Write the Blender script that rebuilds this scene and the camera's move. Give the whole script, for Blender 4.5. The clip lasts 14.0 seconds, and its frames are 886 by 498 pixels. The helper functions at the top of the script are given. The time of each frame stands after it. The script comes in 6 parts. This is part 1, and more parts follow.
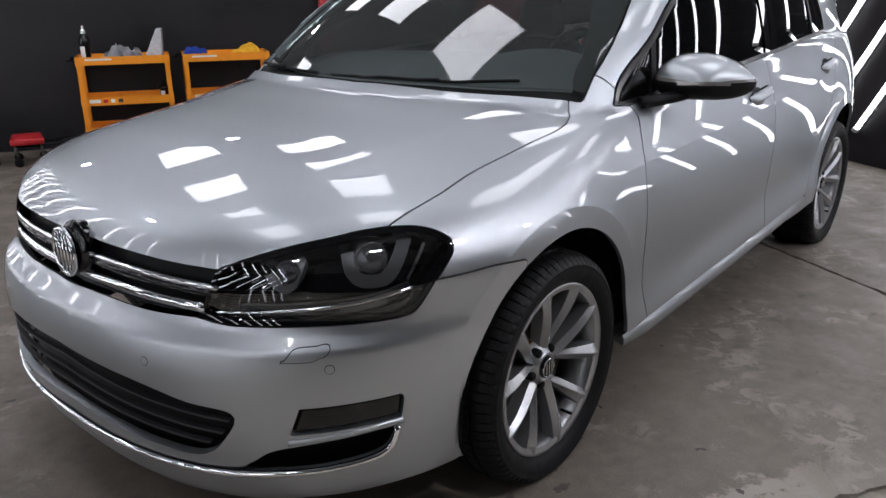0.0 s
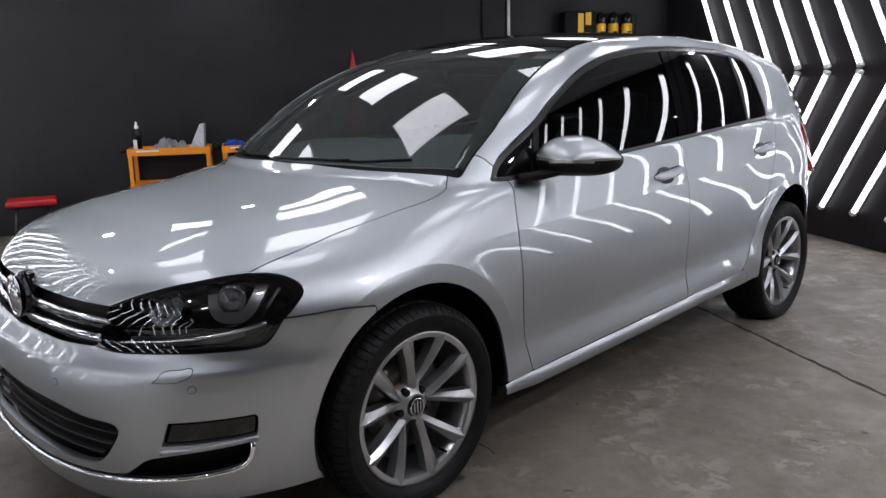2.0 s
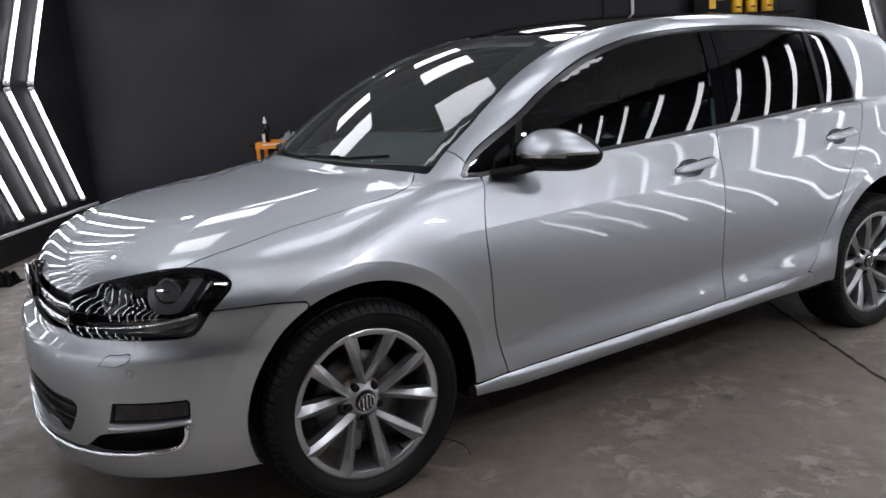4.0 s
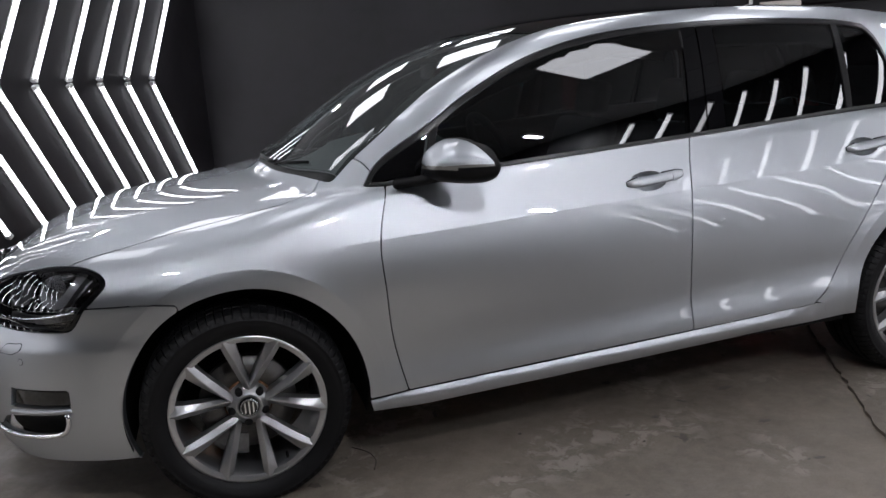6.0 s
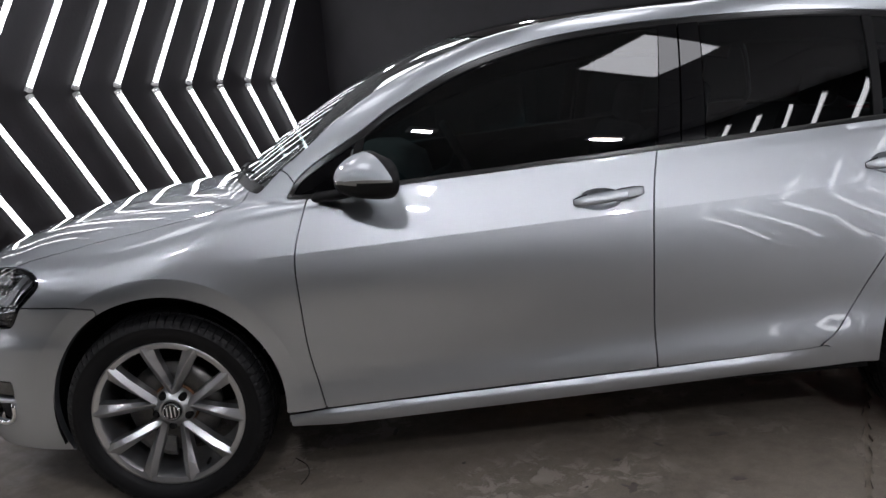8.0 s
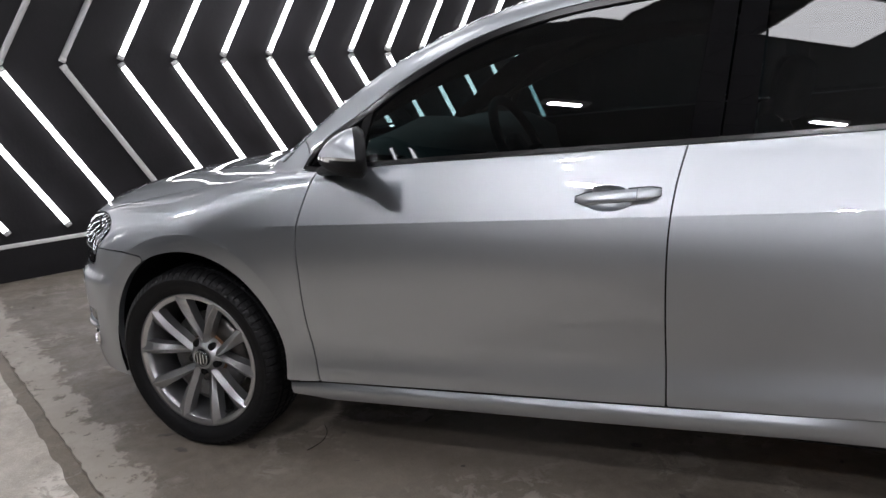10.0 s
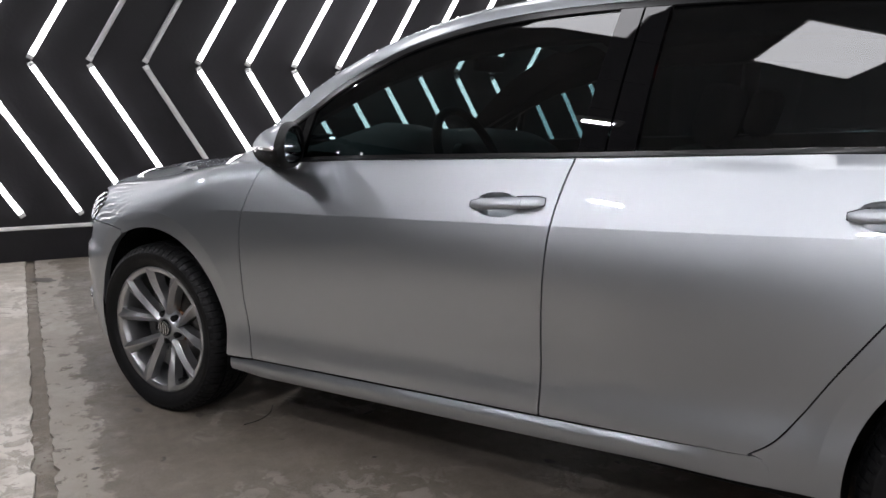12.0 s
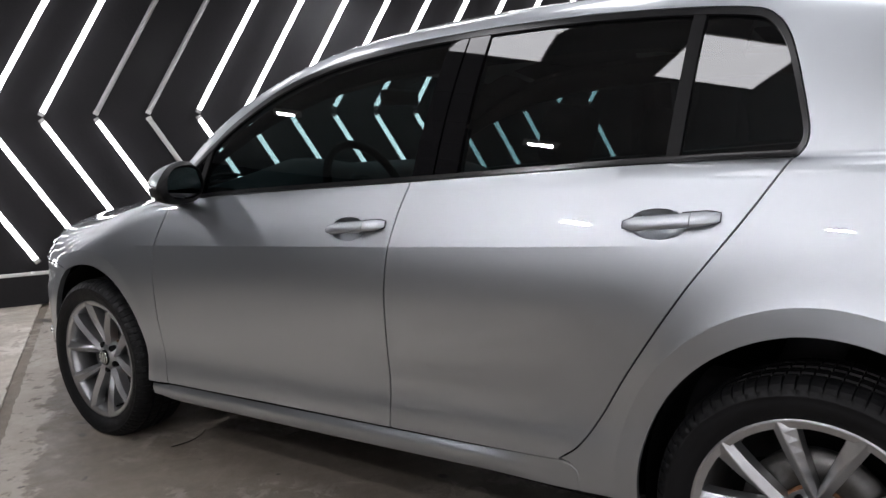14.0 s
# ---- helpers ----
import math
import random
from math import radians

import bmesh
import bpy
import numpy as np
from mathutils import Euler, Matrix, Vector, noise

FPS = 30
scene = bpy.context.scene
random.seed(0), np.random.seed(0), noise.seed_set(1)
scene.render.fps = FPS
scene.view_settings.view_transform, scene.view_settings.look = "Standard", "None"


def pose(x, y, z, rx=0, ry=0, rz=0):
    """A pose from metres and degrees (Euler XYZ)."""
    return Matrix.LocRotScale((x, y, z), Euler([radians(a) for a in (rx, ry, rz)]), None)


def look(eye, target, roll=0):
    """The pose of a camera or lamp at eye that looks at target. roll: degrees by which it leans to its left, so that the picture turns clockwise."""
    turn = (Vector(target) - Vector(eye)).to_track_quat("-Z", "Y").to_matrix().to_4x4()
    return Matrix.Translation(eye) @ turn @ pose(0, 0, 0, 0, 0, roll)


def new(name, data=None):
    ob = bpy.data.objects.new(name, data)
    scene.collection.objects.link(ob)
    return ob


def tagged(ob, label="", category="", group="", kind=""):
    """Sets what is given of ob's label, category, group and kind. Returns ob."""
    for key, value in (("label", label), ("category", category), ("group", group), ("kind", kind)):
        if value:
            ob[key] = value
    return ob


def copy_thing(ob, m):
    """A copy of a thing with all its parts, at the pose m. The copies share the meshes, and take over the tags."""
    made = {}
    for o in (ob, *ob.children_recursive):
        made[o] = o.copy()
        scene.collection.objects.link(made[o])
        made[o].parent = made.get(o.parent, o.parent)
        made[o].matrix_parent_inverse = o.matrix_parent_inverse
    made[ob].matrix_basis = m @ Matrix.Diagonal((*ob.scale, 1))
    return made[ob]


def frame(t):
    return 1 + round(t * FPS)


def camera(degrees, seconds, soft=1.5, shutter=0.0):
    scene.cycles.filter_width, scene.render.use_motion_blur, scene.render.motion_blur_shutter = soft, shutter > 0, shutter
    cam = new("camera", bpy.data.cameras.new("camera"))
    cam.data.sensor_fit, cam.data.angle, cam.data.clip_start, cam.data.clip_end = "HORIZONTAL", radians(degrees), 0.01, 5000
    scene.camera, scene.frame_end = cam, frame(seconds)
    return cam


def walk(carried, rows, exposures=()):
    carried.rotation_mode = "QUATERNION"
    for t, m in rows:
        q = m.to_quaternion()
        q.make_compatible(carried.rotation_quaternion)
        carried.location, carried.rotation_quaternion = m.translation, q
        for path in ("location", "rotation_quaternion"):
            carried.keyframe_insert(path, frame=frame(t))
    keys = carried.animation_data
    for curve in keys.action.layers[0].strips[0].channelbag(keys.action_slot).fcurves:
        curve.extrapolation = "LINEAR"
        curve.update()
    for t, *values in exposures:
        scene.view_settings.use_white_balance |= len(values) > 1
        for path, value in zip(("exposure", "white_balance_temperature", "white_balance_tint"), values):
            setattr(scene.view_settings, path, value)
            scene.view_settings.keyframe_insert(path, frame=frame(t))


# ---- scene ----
cam = camera(60.1, 14.0)
PATH = [
    (0, (-0.448, -2.33, 1.242), (0.199, -0.551, 0.597), -0.4),
    (0.5, (-0.338, -2.472, 1.259), (0.293, -0.659, 0.697), -0.6),
    (1, (-0.216, -2.612, 1.254), (0.391, -0.775, 0.747), -0.4),
    (1.5, (-0.111, -2.726, 1.24), (0.466, -0.866, 0.785), -0.7),
    (2, (-0.004, -2.823, 1.228), (0.467, -0.924, 0.813), -1.3),
    (4.5, (0.929, -2.883, 1.23), (0.757, -0.937, 0.8), -3.5),
    (5, (1.17, -2.848, 1.229), (0.83, -0.925, 0.797), -3.5),
    (5.5, (1.354, -2.777, 1.226), (0.938, -0.869, 0.793), -3.8),
    (6, (1.55, -2.687, 1.237), (1.074, -0.794, 0.801), -3.6),
    (6.5, (1.764, -2.621, 1.245), (1.151, -0.764, 0.822), -4.2),
    (7, (1.978, -2.571, 1.258), (1.272, -0.746, 0.844), -4.1),
    (7.5, (2.11, -2.466, 1.245), (1.344, -0.666, 0.831), -4.5),
    (8, (2.265, -2.279, 1.232), (1.333, -0.56, 0.81), -4.4),
    (8.5, (2.393, -2.111, 1.215), (1.347, -0.473, 0.743), -4.2),
    (9, (2.57, -1.926, 1.217), (1.321, -0.439, 0.739), -5.0),
    (11.5, (3.175, -1.19, 1.135), (1.475, -0.223, 0.713), 0.7),
    (12, (3.279, -1.135, 1.114), (1.555, -0.192, 0.743), 0.6),
    (12.5, (3.389, -1.024, 1.094), (1.62, -0.137, 0.802), 0.5),
    (13, (3.515, -0.887, 1.11), (1.715, -0.068, 0.817), 0.3),
    (13.5, (3.597, -0.786, 1.106), (1.787, 0.017, 0.82), -0.8),
    (14, (3.653, -0.669, 1.089), (1.838, 0.124, 0.811), -2.3),
]
walk(cam, [(t, look(eye, target, roll)) for t, eye, target, roll in PATH],
     exposures=[(0, 0.0, 6360, 10), (2, -0.04, 6380, 10), (5, -0.05, 6390, 10), (8, -0.13, 6460, 10), (9, 0.14, 6520, 10), (11.5, 0.17, 6550, 10), (14, 0.20, 6590, 10)])
from mathutils import geometry

# ---- light ----
world = bpy.data.worlds.new("world")
scene.world = world
world.use_nodes = True
world.node_tree.nodes["Background"].inputs["Color"].default_value = (0.02, 0.02, 0.022, 1)
world.node_tree.nodes["Background"].inputs["Strength"].default_value = 0.2
TUBE_POWER, PANEL_POWER, SPOT_POWER, CORNER_POWER = 8.0, 5.5, 800.0, 210.0


# ---- materials ----
def material(name, color, rough=0.5, metal=0.0, coat=0.0, emit=None, power=0.0, var=0.0, scale=20.0, bump=0.0, bump_scale=200.0, spec=0.5, rough_var=0.0):
    """A principled material with colour variation at two scales and a fine relief."""
    m = bpy.data.materials.new(name)
    m.use_nodes = True
    nt = m.node_tree
    b = nt.nodes["Principled BSDF"]
    b.inputs["Base Color"].default_value = (*color, 1)
    b.inputs["Roughness"].default_value = rough
    b.inputs["Metallic"].default_value = metal
    b.inputs["Coat Weight"].default_value = coat
    b.inputs["Coat Roughness"].default_value = 0.015
    b.inputs["Specular IOR Level"].default_value = spec
    if emit:
        b.inputs["Emission Color"].default_value = (*emit, 1)
        b.inputs["Emission Strength"].default_value = power
    if var or bump or rough_var:
        tc = nt.nodes.new("ShaderNodeTexCoord")
    if var or rough_var:
        n1 = nt.nodes.new("ShaderNodeTexNoise")
        n1.inputs["Scale"].default_value = scale
        n1.inputs["Detail"].default_value = 8
        n1.inputs["Roughness"].default_value = 0.65
        nt.links.new(tc.outputs["Object"], n1.inputs["Vector"])
    if var:
        ramp = nt.nodes.new("ShaderNodeMapRange")
        ramp.inputs["From Min"].default_value, ramp.inputs["From Max"].default_value = 0.3, 0.7
        ramp.inputs["To Min"].default_value, ramp.inputs["To Max"].default_value = 1 - var, 1 + var
        nt.links.new(n1.outputs["Fac"], ramp.inputs["Value"])
        mix = nt.nodes.new("ShaderNodeVectorMath")
        mix.operation = "SCALE"
        mix.inputs[0].default_value = color
        nt.links.new(ramp.outputs["Result"], mix.inputs["Scale"])
        nt.links.new(mix.outputs["Vector"], b.inputs["Base Color"])
    if rough_var:
        rr = nt.nodes.new("ShaderNodeMapRange")
        rr.inputs["From Min"].default_value, rr.inputs["From Max"].default_value = 0.3, 0.7
        rr.inputs["To Min"].default_value, rr.inputs["To Max"].default_value = max(0.02, rough - rough_var), min(1, rough + rough_var)
        nt.links.new(n1.outputs["Fac"], rr.inputs["Value"])
        nt.links.new(rr.outputs["Result"], b.inputs["Roughness"])
    if bump:
        n2 = nt.nodes.new("ShaderNodeTexNoise")
        n2.inputs["Scale"].default_value = bump_scale
        n2.inputs["Detail"].default_value = 4
        bp = nt.nodes.new("ShaderNodeBump")
        bp.inputs["Strength"].default_value = bump
        bp.inputs["Distance"].default_value = 0.002
        nt.links.new(tc.outputs["Object"], n2.inputs["Vector"])
        nt.links.new(n2.outputs["Fac"], bp.inputs["Height"])
        nt.links.new(bp.outputs["Normal"], b.inputs["Normal"])
    return m


def paint_material():
    """Silver metallic lacquer: a flaky metal base under a clear gloss coat."""
    m = bpy.data.materials.new("silver_paint")
    m.use_nodes = True
    nt = m.node_tree
    nt.nodes.remove(nt.nodes["Principled BSDF"])
    tc = nt.nodes.new("ShaderNodeTexCoord")
    vo = nt.nodes.new("ShaderNodeTexVoronoi")
    vo.inputs["Scale"].default_value = 1500
    nt.links.new(tc.outputs["Object"], vo.inputs["Vector"])
    mr = nt.nodes.new("ShaderNodeMapRange")
    mr.inputs["To Min"].default_value, mr.inputs["To Max"].default_value = -0.04, 0.04
    nt.links.new(vo.outputs["Color"], mr.inputs["Value"])
    lw = nt.nodes.new("ShaderNodeLayerWeight")
    lw.inputs["Blend"].default_value = 0.5
    fl = nt.nodes.new("ShaderNodeMapRange")
    fl.interpolation_type = "SMOOTHSTEP"
    for key, v in (("From Min", 0.36), ("From Max", 0.76), ("To Min", 0.455), ("To Max", 0.56)):
        fl.inputs[key].default_value = v
    nt.links.new(lw.outputs["Facing"], fl.inputs["Value"])
    ad = nt.nodes.new("ShaderNodeMath")
    nt.links.new(mr.outputs["Result"], ad.inputs[0])
    nt.links.new(fl.outputs["Result"], ad.inputs[1])
    flake = nt.nodes.new("ShaderNodeBsdfGlossy")
    flake.distribution = "BECKMANN"
    flake.inputs["Color"].default_value = (0.408, 0.430, 0.453, 1)
    nt.links.new(ad.outputs[0], flake.inputs["Roughness"])
    haze = nt.nodes.new("ShaderNodeBsdfDiffuse")
    haze.inputs["Color"].default_value = (0.487, 0.514, 0.543, 1)
    base = nt.nodes.new("ShaderNodeMixShader")
    base.inputs["Fac"].default_value = 0.08
    nt.links.new(flake.outputs["BSDF"], base.inputs[1])
    nt.links.new(haze.outputs["BSDF"], base.inputs[2])
    coat = nt.nodes.new("ShaderNodeBsdfGlossy")
    coat.inputs["Roughness"].default_value = 0.012
    coat.inputs["Color"].default_value = (1, 1, 1, 1)
    fr = nt.nodes.new("ShaderNodeFresnel")
    fr.inputs["IOR"].default_value = 1.5
    mx = nt.nodes.new("ShaderNodeMixShader")
    nt.links.new(fr.outputs["Fac"], mx.inputs["Fac"])
    nt.links.new(base.outputs["Shader"], mx.inputs[1])
    nt.links.new(coat.outputs["BSDF"], mx.inputs[2])
    nt.links.new(mx.outputs["Shader"], nt.nodes["Material Output"].inputs["Surface"])
    return m


def glass_material(name, tint, rough=0.0, haze=0.0):
    """Thin tinted glass: part of the light passes straight through, the rest is mirrored."""
    m = bpy.data.materials.new(name)
    m.use_nodes = True
    nt = m.node_tree
    nt.nodes.remove(nt.nodes["Principled BSDF"])
    out = nt.nodes["Material Output"]
    tr = nt.nodes.new("ShaderNodeBsdfTransparent")
    tr.inputs["Color"].default_value = (*tint, 1)
    gl = nt.nodes.new("ShaderNodeBsdfGlossy")
    gl.inputs["Roughness"].default_value = rough
    gl.inputs["Color"].default_value = (1, 1, 1, 1)
    lw = nt.nodes.new("ShaderNodeLayerWeight")
    lw.inputs["Blend"].default_value = 0.5
    pw = nt.nodes.new("ShaderNodeMath")
    pw.operation = "POWER"
    pw.inputs[1].default_value = 5.0
    nt.links.new(lw.outputs["Facing"], pw.inputs[0])
    fr = nt.nodes.new("ShaderNodeMapRange")
    fr.inputs["To Min"].default_value, fr.inputs["To Max"].default_value = 0.075, 1.0
    nt.links.new(pw.outputs[0], fr.inputs["Value"])
    mx = nt.nodes.new("ShaderNodeMixShader")
    nt.links.new(fr.outputs["Result"], mx.inputs["Fac"])
    nt.links.new(tr.outputs["BSDF"], mx.inputs[1])
    nt.links.new(gl.outputs["BSDF"], mx.inputs[2])
    last = mx.outputs["Shader"]
    if haze:
        # pale diffuse share: the grey veil of light on the glass, put into the material
        df = nt.nodes.new("ShaderNodeBsdfDiffuse")
        df.inputs["Color"].default_value = (0.72, 0.78, 0.78, 1)
        hz = nt.nodes.new("ShaderNodeMixShader")
        hz.inputs["Fac"].default_value = haze
        nt.links.new(last, hz.inputs[1])
        nt.links.new(df.outputs["BSDF"], hz.inputs[2])
        last = hz.outputs["Shader"]
    nt.links.new(last, out.inputs["Surface"])
    return m


PAINT = paint_material()
CHROME = material("chrome", (0.85, 0.86, 0.88), 0.06, 1.0)
GLOSS_BLACK = material("gloss_black", (0.003, 0.003, 0.0035), 0.012)
BLACK_PLASTIC = material("black_plastic", (0.0042, 0.0042, 0.0046), 0.5, var=0.15, scale=60, bump=0.15, bump_scale=900, spec=0.14)
TRIM_BLACK = material("satin_black_trim", (0.004, 0.004, 0.0045), 0.28, var=0.1, scale=60)
DARK_GREY = material("dark_grey_plastic", (0.022, 0.022, 0.024), 0.45, var=0.15, scale=40)
RUBBER = material("tyre_rubber", (0.0045, 0.0045, 0.005), 0.55, var=0.25, scale=30, bump=0.25, bump_scale=500, rough_var=0.1, spec=0.18)
RIM = material("silver_alloy", (0.41, 0.414, 0.422), 0.31, 0.9, 0.6, var=0.03, scale=30)
STEEL = material("brake_steel", (0.10, 0.097, 0.093), 0.42, 0.9, var=0.2, scale=60)
RUST = material("rusty_steel", (0.16, 0.075, 0.035), 0.7, 0.3, var=0.4, scale=60)
FABRIC = material("dark_seat_fabric", (0.02, 0.02, 0.022), 0.9, var=0.25, scale=80, bump=0.4, bump_scale=700)
LINER = material("grey_headliner", (0.36, 0.36, 0.35), 0.9, var=0.06, scale=80, bump=0.2, bump_scale=700)
TINT = glass_material("tinted_side_glass", (0.115, 0.170, 0.175))
SCREEN = glass_material("windscreen_glass", (0.50, 0.56, 0.55), haze=0.035)
LENS = glass_material("clear_lens", (0.86, 0.87, 0.88))
MIRROR = material("mirror_glass", (0.8, 0.82, 0.84), 0.02, 1.0)
RED_LENS = material("red_lens", (0.35, 0.01, 0.012), 0.1, 0.0, 1.0)


# ---- car surface ----
def pchip(xs, ys):
    """A smooth curve without overshoot through a few stations."""
    x, y = np.array(xs, float), np.array(ys, float)
    h, d = np.diff(x), np.diff(y) / np.diff(x)
    m = np.zeros_like(y)
    for i in range(1, len(x) - 1):
        if d[i - 1] * d[i] > 0:
            w1, w2 = 2 * h[i] + h[i - 1], h[i] + 2 * h[i - 1]
            m[i] = (w1 + w2) / (w1 / d[i - 1] + w2 / d[i])
    m[0], m[-1] = d[0], d[-1]

    def f(q):
        q = np.asarray(q, float)
        i = np.clip(np.searchsorted(x, q) - 1, 0, len(x) - 2)
        c = np.clip(q, x[0], x[-1])
        t = (c - x[i]) / h[i]
        r = y[i] * (1 + 2 * t) * (1 - t) ** 2 + h[i] * m[i] * t * (1 - t) ** 2 + y[i + 1] * t * t * (3 - 2 * t) + h[i] * m[i + 1] * t * t * (t - 1)
        return r + np.where(q < x[0], m[0] * (q - x[0]), 0) + np.where(q > x[-1], m[-1] * (q - x[-1]), 0)
    return f


def cspline(xs, ys, end=None):
    """A curve with steady curvature through a few stations; end: slope at the last one."""
    x, y = np.array(xs, float), np.array(ys, float)
    n, h = len(x), np.diff(x)
    d = np.diff(y) / h
    A, r = np.zeros((n, n)), np.zeros(n)
    A[0, 0], A[0, 1], r[0] = 2, 1, 3 * d[0]
    for i in range(1, n - 1):
        A[i, i - 1], A[i, i], A[i, i + 1] = 1 / h[i - 1], 2 / h[i - 1] + 2 / h[i], 1 / h[i]
        r[i] = 3 * (d[i - 1] / h[i - 1] + d[i] / h[i])
    if end is None:
        A[-1, -2], A[-1, -1], r[-1] = 1, 2, 3 * d[-1]
    else:
        A[-1, -1], r[-1] = 1, end
    m = np.linalg.solve(A, r)

    def f(q):
        q = np.asarray(q, float)
        c = np.clip(q, x[0], x[-1])
        i = np.clip(np.searchsorted(x, c) - 1, 0, n - 2)
        t = (c - x[i]) / h[i]
        v = y[i] * (1 + 2 * t) * (1 - t) ** 2 + h[i] * m[i] * t * (1 - t) ** 2 + y[i + 1] * t * t * (3 - 2 * t) + h[i] * m[i + 1] * t * t * (t - 1)
        return v + np.where(q < x[0], m[0] * (q - x[0]), 0) + np.where(q > x[-1], m[-1] * (q - x[-1]), 0)
    return f


def smax(a, b, k):
    h = np.maximum(k - np.abs(a - b), 0) / k
    return np.maximum(a, b) + h * h * k * 0.25


def smin(a, b, k):
    return -smax(-a, -b, k)


def step(a, b, q):
    t = np.clip((q - a) / (b - a), 0, 1)
    return t * t * (3 - 2 * t)


WHEELBASE, HUB_Z, SINK = 2.556, 0.317, 0.018
NOSE = pchip([0.15, 0.20, 0.27, 0.36, 0.46, 0.53, 0.565, 0.60, 0.66, 0.72, 0.82], [0.775, 0.815, 0.832, 0.840, 0.838, 0.824, 0.782, 0.768, 0.766, 0.755, 0.70])
TAIL = pchip([0.2, 0.35, 0.5, 0.62, 0.8, 1.0, 1.2, 1.4], [0.80, 0.86, 0.88, 0.86, 0.82, 0.76, 0.66, 0.52])
WIDTH = cspline([-0.4, 0.0, 0.45, 1.3, 2.0, 2.64, 3.4], [0.882, 0.884, 0.886, 0.893, 0.893, 0.889, 0.86])
BELOW = cspline([-0.62, -0.56, -0.515, -0.475, -0.44, -0.40, -0.36, -0.30, -0.20, -0.12, -0.06, 0.0], [-0.030, -0.003, 0.003, 0.0045, 0.001, -0.006, -0.0095, -0.0065, -0.0012, -0.0012, -0.0068, -0.0178], -0.212)
SOFT_SECTION = cspline([-0.62, -0.56, -0.50, -0.44, -0.38, -0.25, -0.12, -0.04, 0.03, 0.10, 0.16, 0.22], [-0.075, -0.042, -0.028, -0.020, -0.014, -0.006, -0.003, -0.007, -0.022, -0.046, -0.071, -0.099])
QUARTER = cspline([-0.62, -0.56, -0.50, -0.44, -0.38, -0.25, -0.14, -0.06, 0.02, 0.10, 0.22], [-0.030, -0.006, 0.003, 0.000, -0.004, -0.003, -0.004, -0.012, -0.030, -0.058, -0.106])
HOOD = cspline([-0.86, -0.80, -0.74, -0.65, -0.5, -0.3, -0.1, 0.1, 0.25, 0.45], [0.50, 0.655, 0.712, 0.760, 0.815, 0.866, 0.905, 0.937, 0.955, 0.965])
HOOD_FALL = cspline([-0.9, -0.5, -0.25, 0.0, 0.2, 0.35, 0.5], [0.055, 0.052, 0.046, 0.032, 0.018, 0.010, 0.008])
ROOF = cspline([-0.05, 0.15, 0.43, 0.66, 0.9, 1.1, 1.4, 1.8, 2.2, 2.6, 2.95, 3.12, 3.22, 3.32], [0.83, 0.965, 1.160, 1.292, 1.383, 1.428, 1.460, 1.474, 1.466, 1.438, 1.392, 1.33, 1.20, 1.0])
NOSE_N = 2.6
ARCHES, BAND = ((0.012, 0.328, 0.353), (2.625, 0.336, 0.370)), 0.056


def SECTION(d):
    """Door flank beside the sharp crease at 0."""
    return np.where(d > 0, -0.0178 - 0.36 * d - 0.33 * d * d, BELOW(np.minimum(d, 0)))


def GLASS(z):
    u = np.asarray(z) - 0.95
    return 0.817 - 0.222 * u - 0.26 * u * u - 0.22 * u ** 3


def crease_z(x):
    return 0.752 + 0.0465 * x


belt_z = cspline([0.3, 0.48, 0.78, 1.1, 1.54, 2.04, 2.38, 2.55, 3.0], [0.908, 0.924, 0.948, 0.967, 0.990, 1.018, 1.032, 1.036, 1.04])


def lower_body(x, Y, z):
    d = z - crease_z(np.clip(x, -0.2, 3))
    w, wq = step(0.09, 0.45, x), step(2.08, 2.46, x)
    b = WIDTH(x) + SECTION(d) * w * (1 - wq) + SOFT_SECTION(d) * (1 - w) + QUARTER(d) * wq
    for (hx, hz, lip), flare in zip(ARCHES, (0.0065, 0.0112)):
        r = np.maximum(np.hypot(x - hx, z - hz), 1e-6)
        s = (r - lip - BAND) / 0.10
        rise = 0.30 + 0.70 * np.clip((z - hz) / r, 0, 1)
        swell = np.where(s < 0, 1.0, np.exp(-np.maximum(s, 0) * 1.6) * np.clip(1 - s / 2.2, 0, 1) ** 2)
        b = b + flare * swell * rise * step(0.16, 0.34, z)
    b = np.maximum(b, 0.1)
    front = np.maximum(0, -x) / np.maximum(NOSE(z), 0.2)
    back = np.maximum(0, x - 2.55) / np.maximum(TAIL(z), 0.2)
    rho = (front ** NOSE_N + back ** 3.2 + (Y / b) ** NOSE_N) ** (1 / NOSE_N)
    side = (rho - 1) * b
    u = Y / 0.75
    hood = HOOD(x) - 0.022 * u ** 2 - HOOD_FALL(x) * u ** 5
    ridge = Y - 0.50 - 0.14 * (x + 0.2)
    over = 0.5 * (ridge + np.sqrt(ridge * ridge + 0.008 ** 2))
    hood = hood - 0.055 * over * step(-0.82, -0.5, x)
    w = step(0.30, 0.62, x)
    top = hood * (1 - w) + (belt_z(x) - 0.002) * w
    return smax(side, z - top, 0.09 - 0.055 * step(-0.1, 0.55, x))


def upper_body(x, Y, z):
    half = GLASS(z) - 0.05 * np.maximum(x - 1.7, 0) ** 2 - 0.10 * np.maximum(1.2 - x, 0) ** 2.6
    fade = 1 - step(0.8, 1.5, x)
    roof = ROOF(x - 0.15 * Y ** 2 * fade) - 0.05 * (Y / 0.62) ** 2.2
    roof = roof - 0.7 * np.maximum(Y - 0.70, 0) * (1 - step(0.45, 0.9, x))
    return np.maximum(smax(Y - half, (z - roof) * 0.9, 0.058), (0.70 - z) * 0.7)


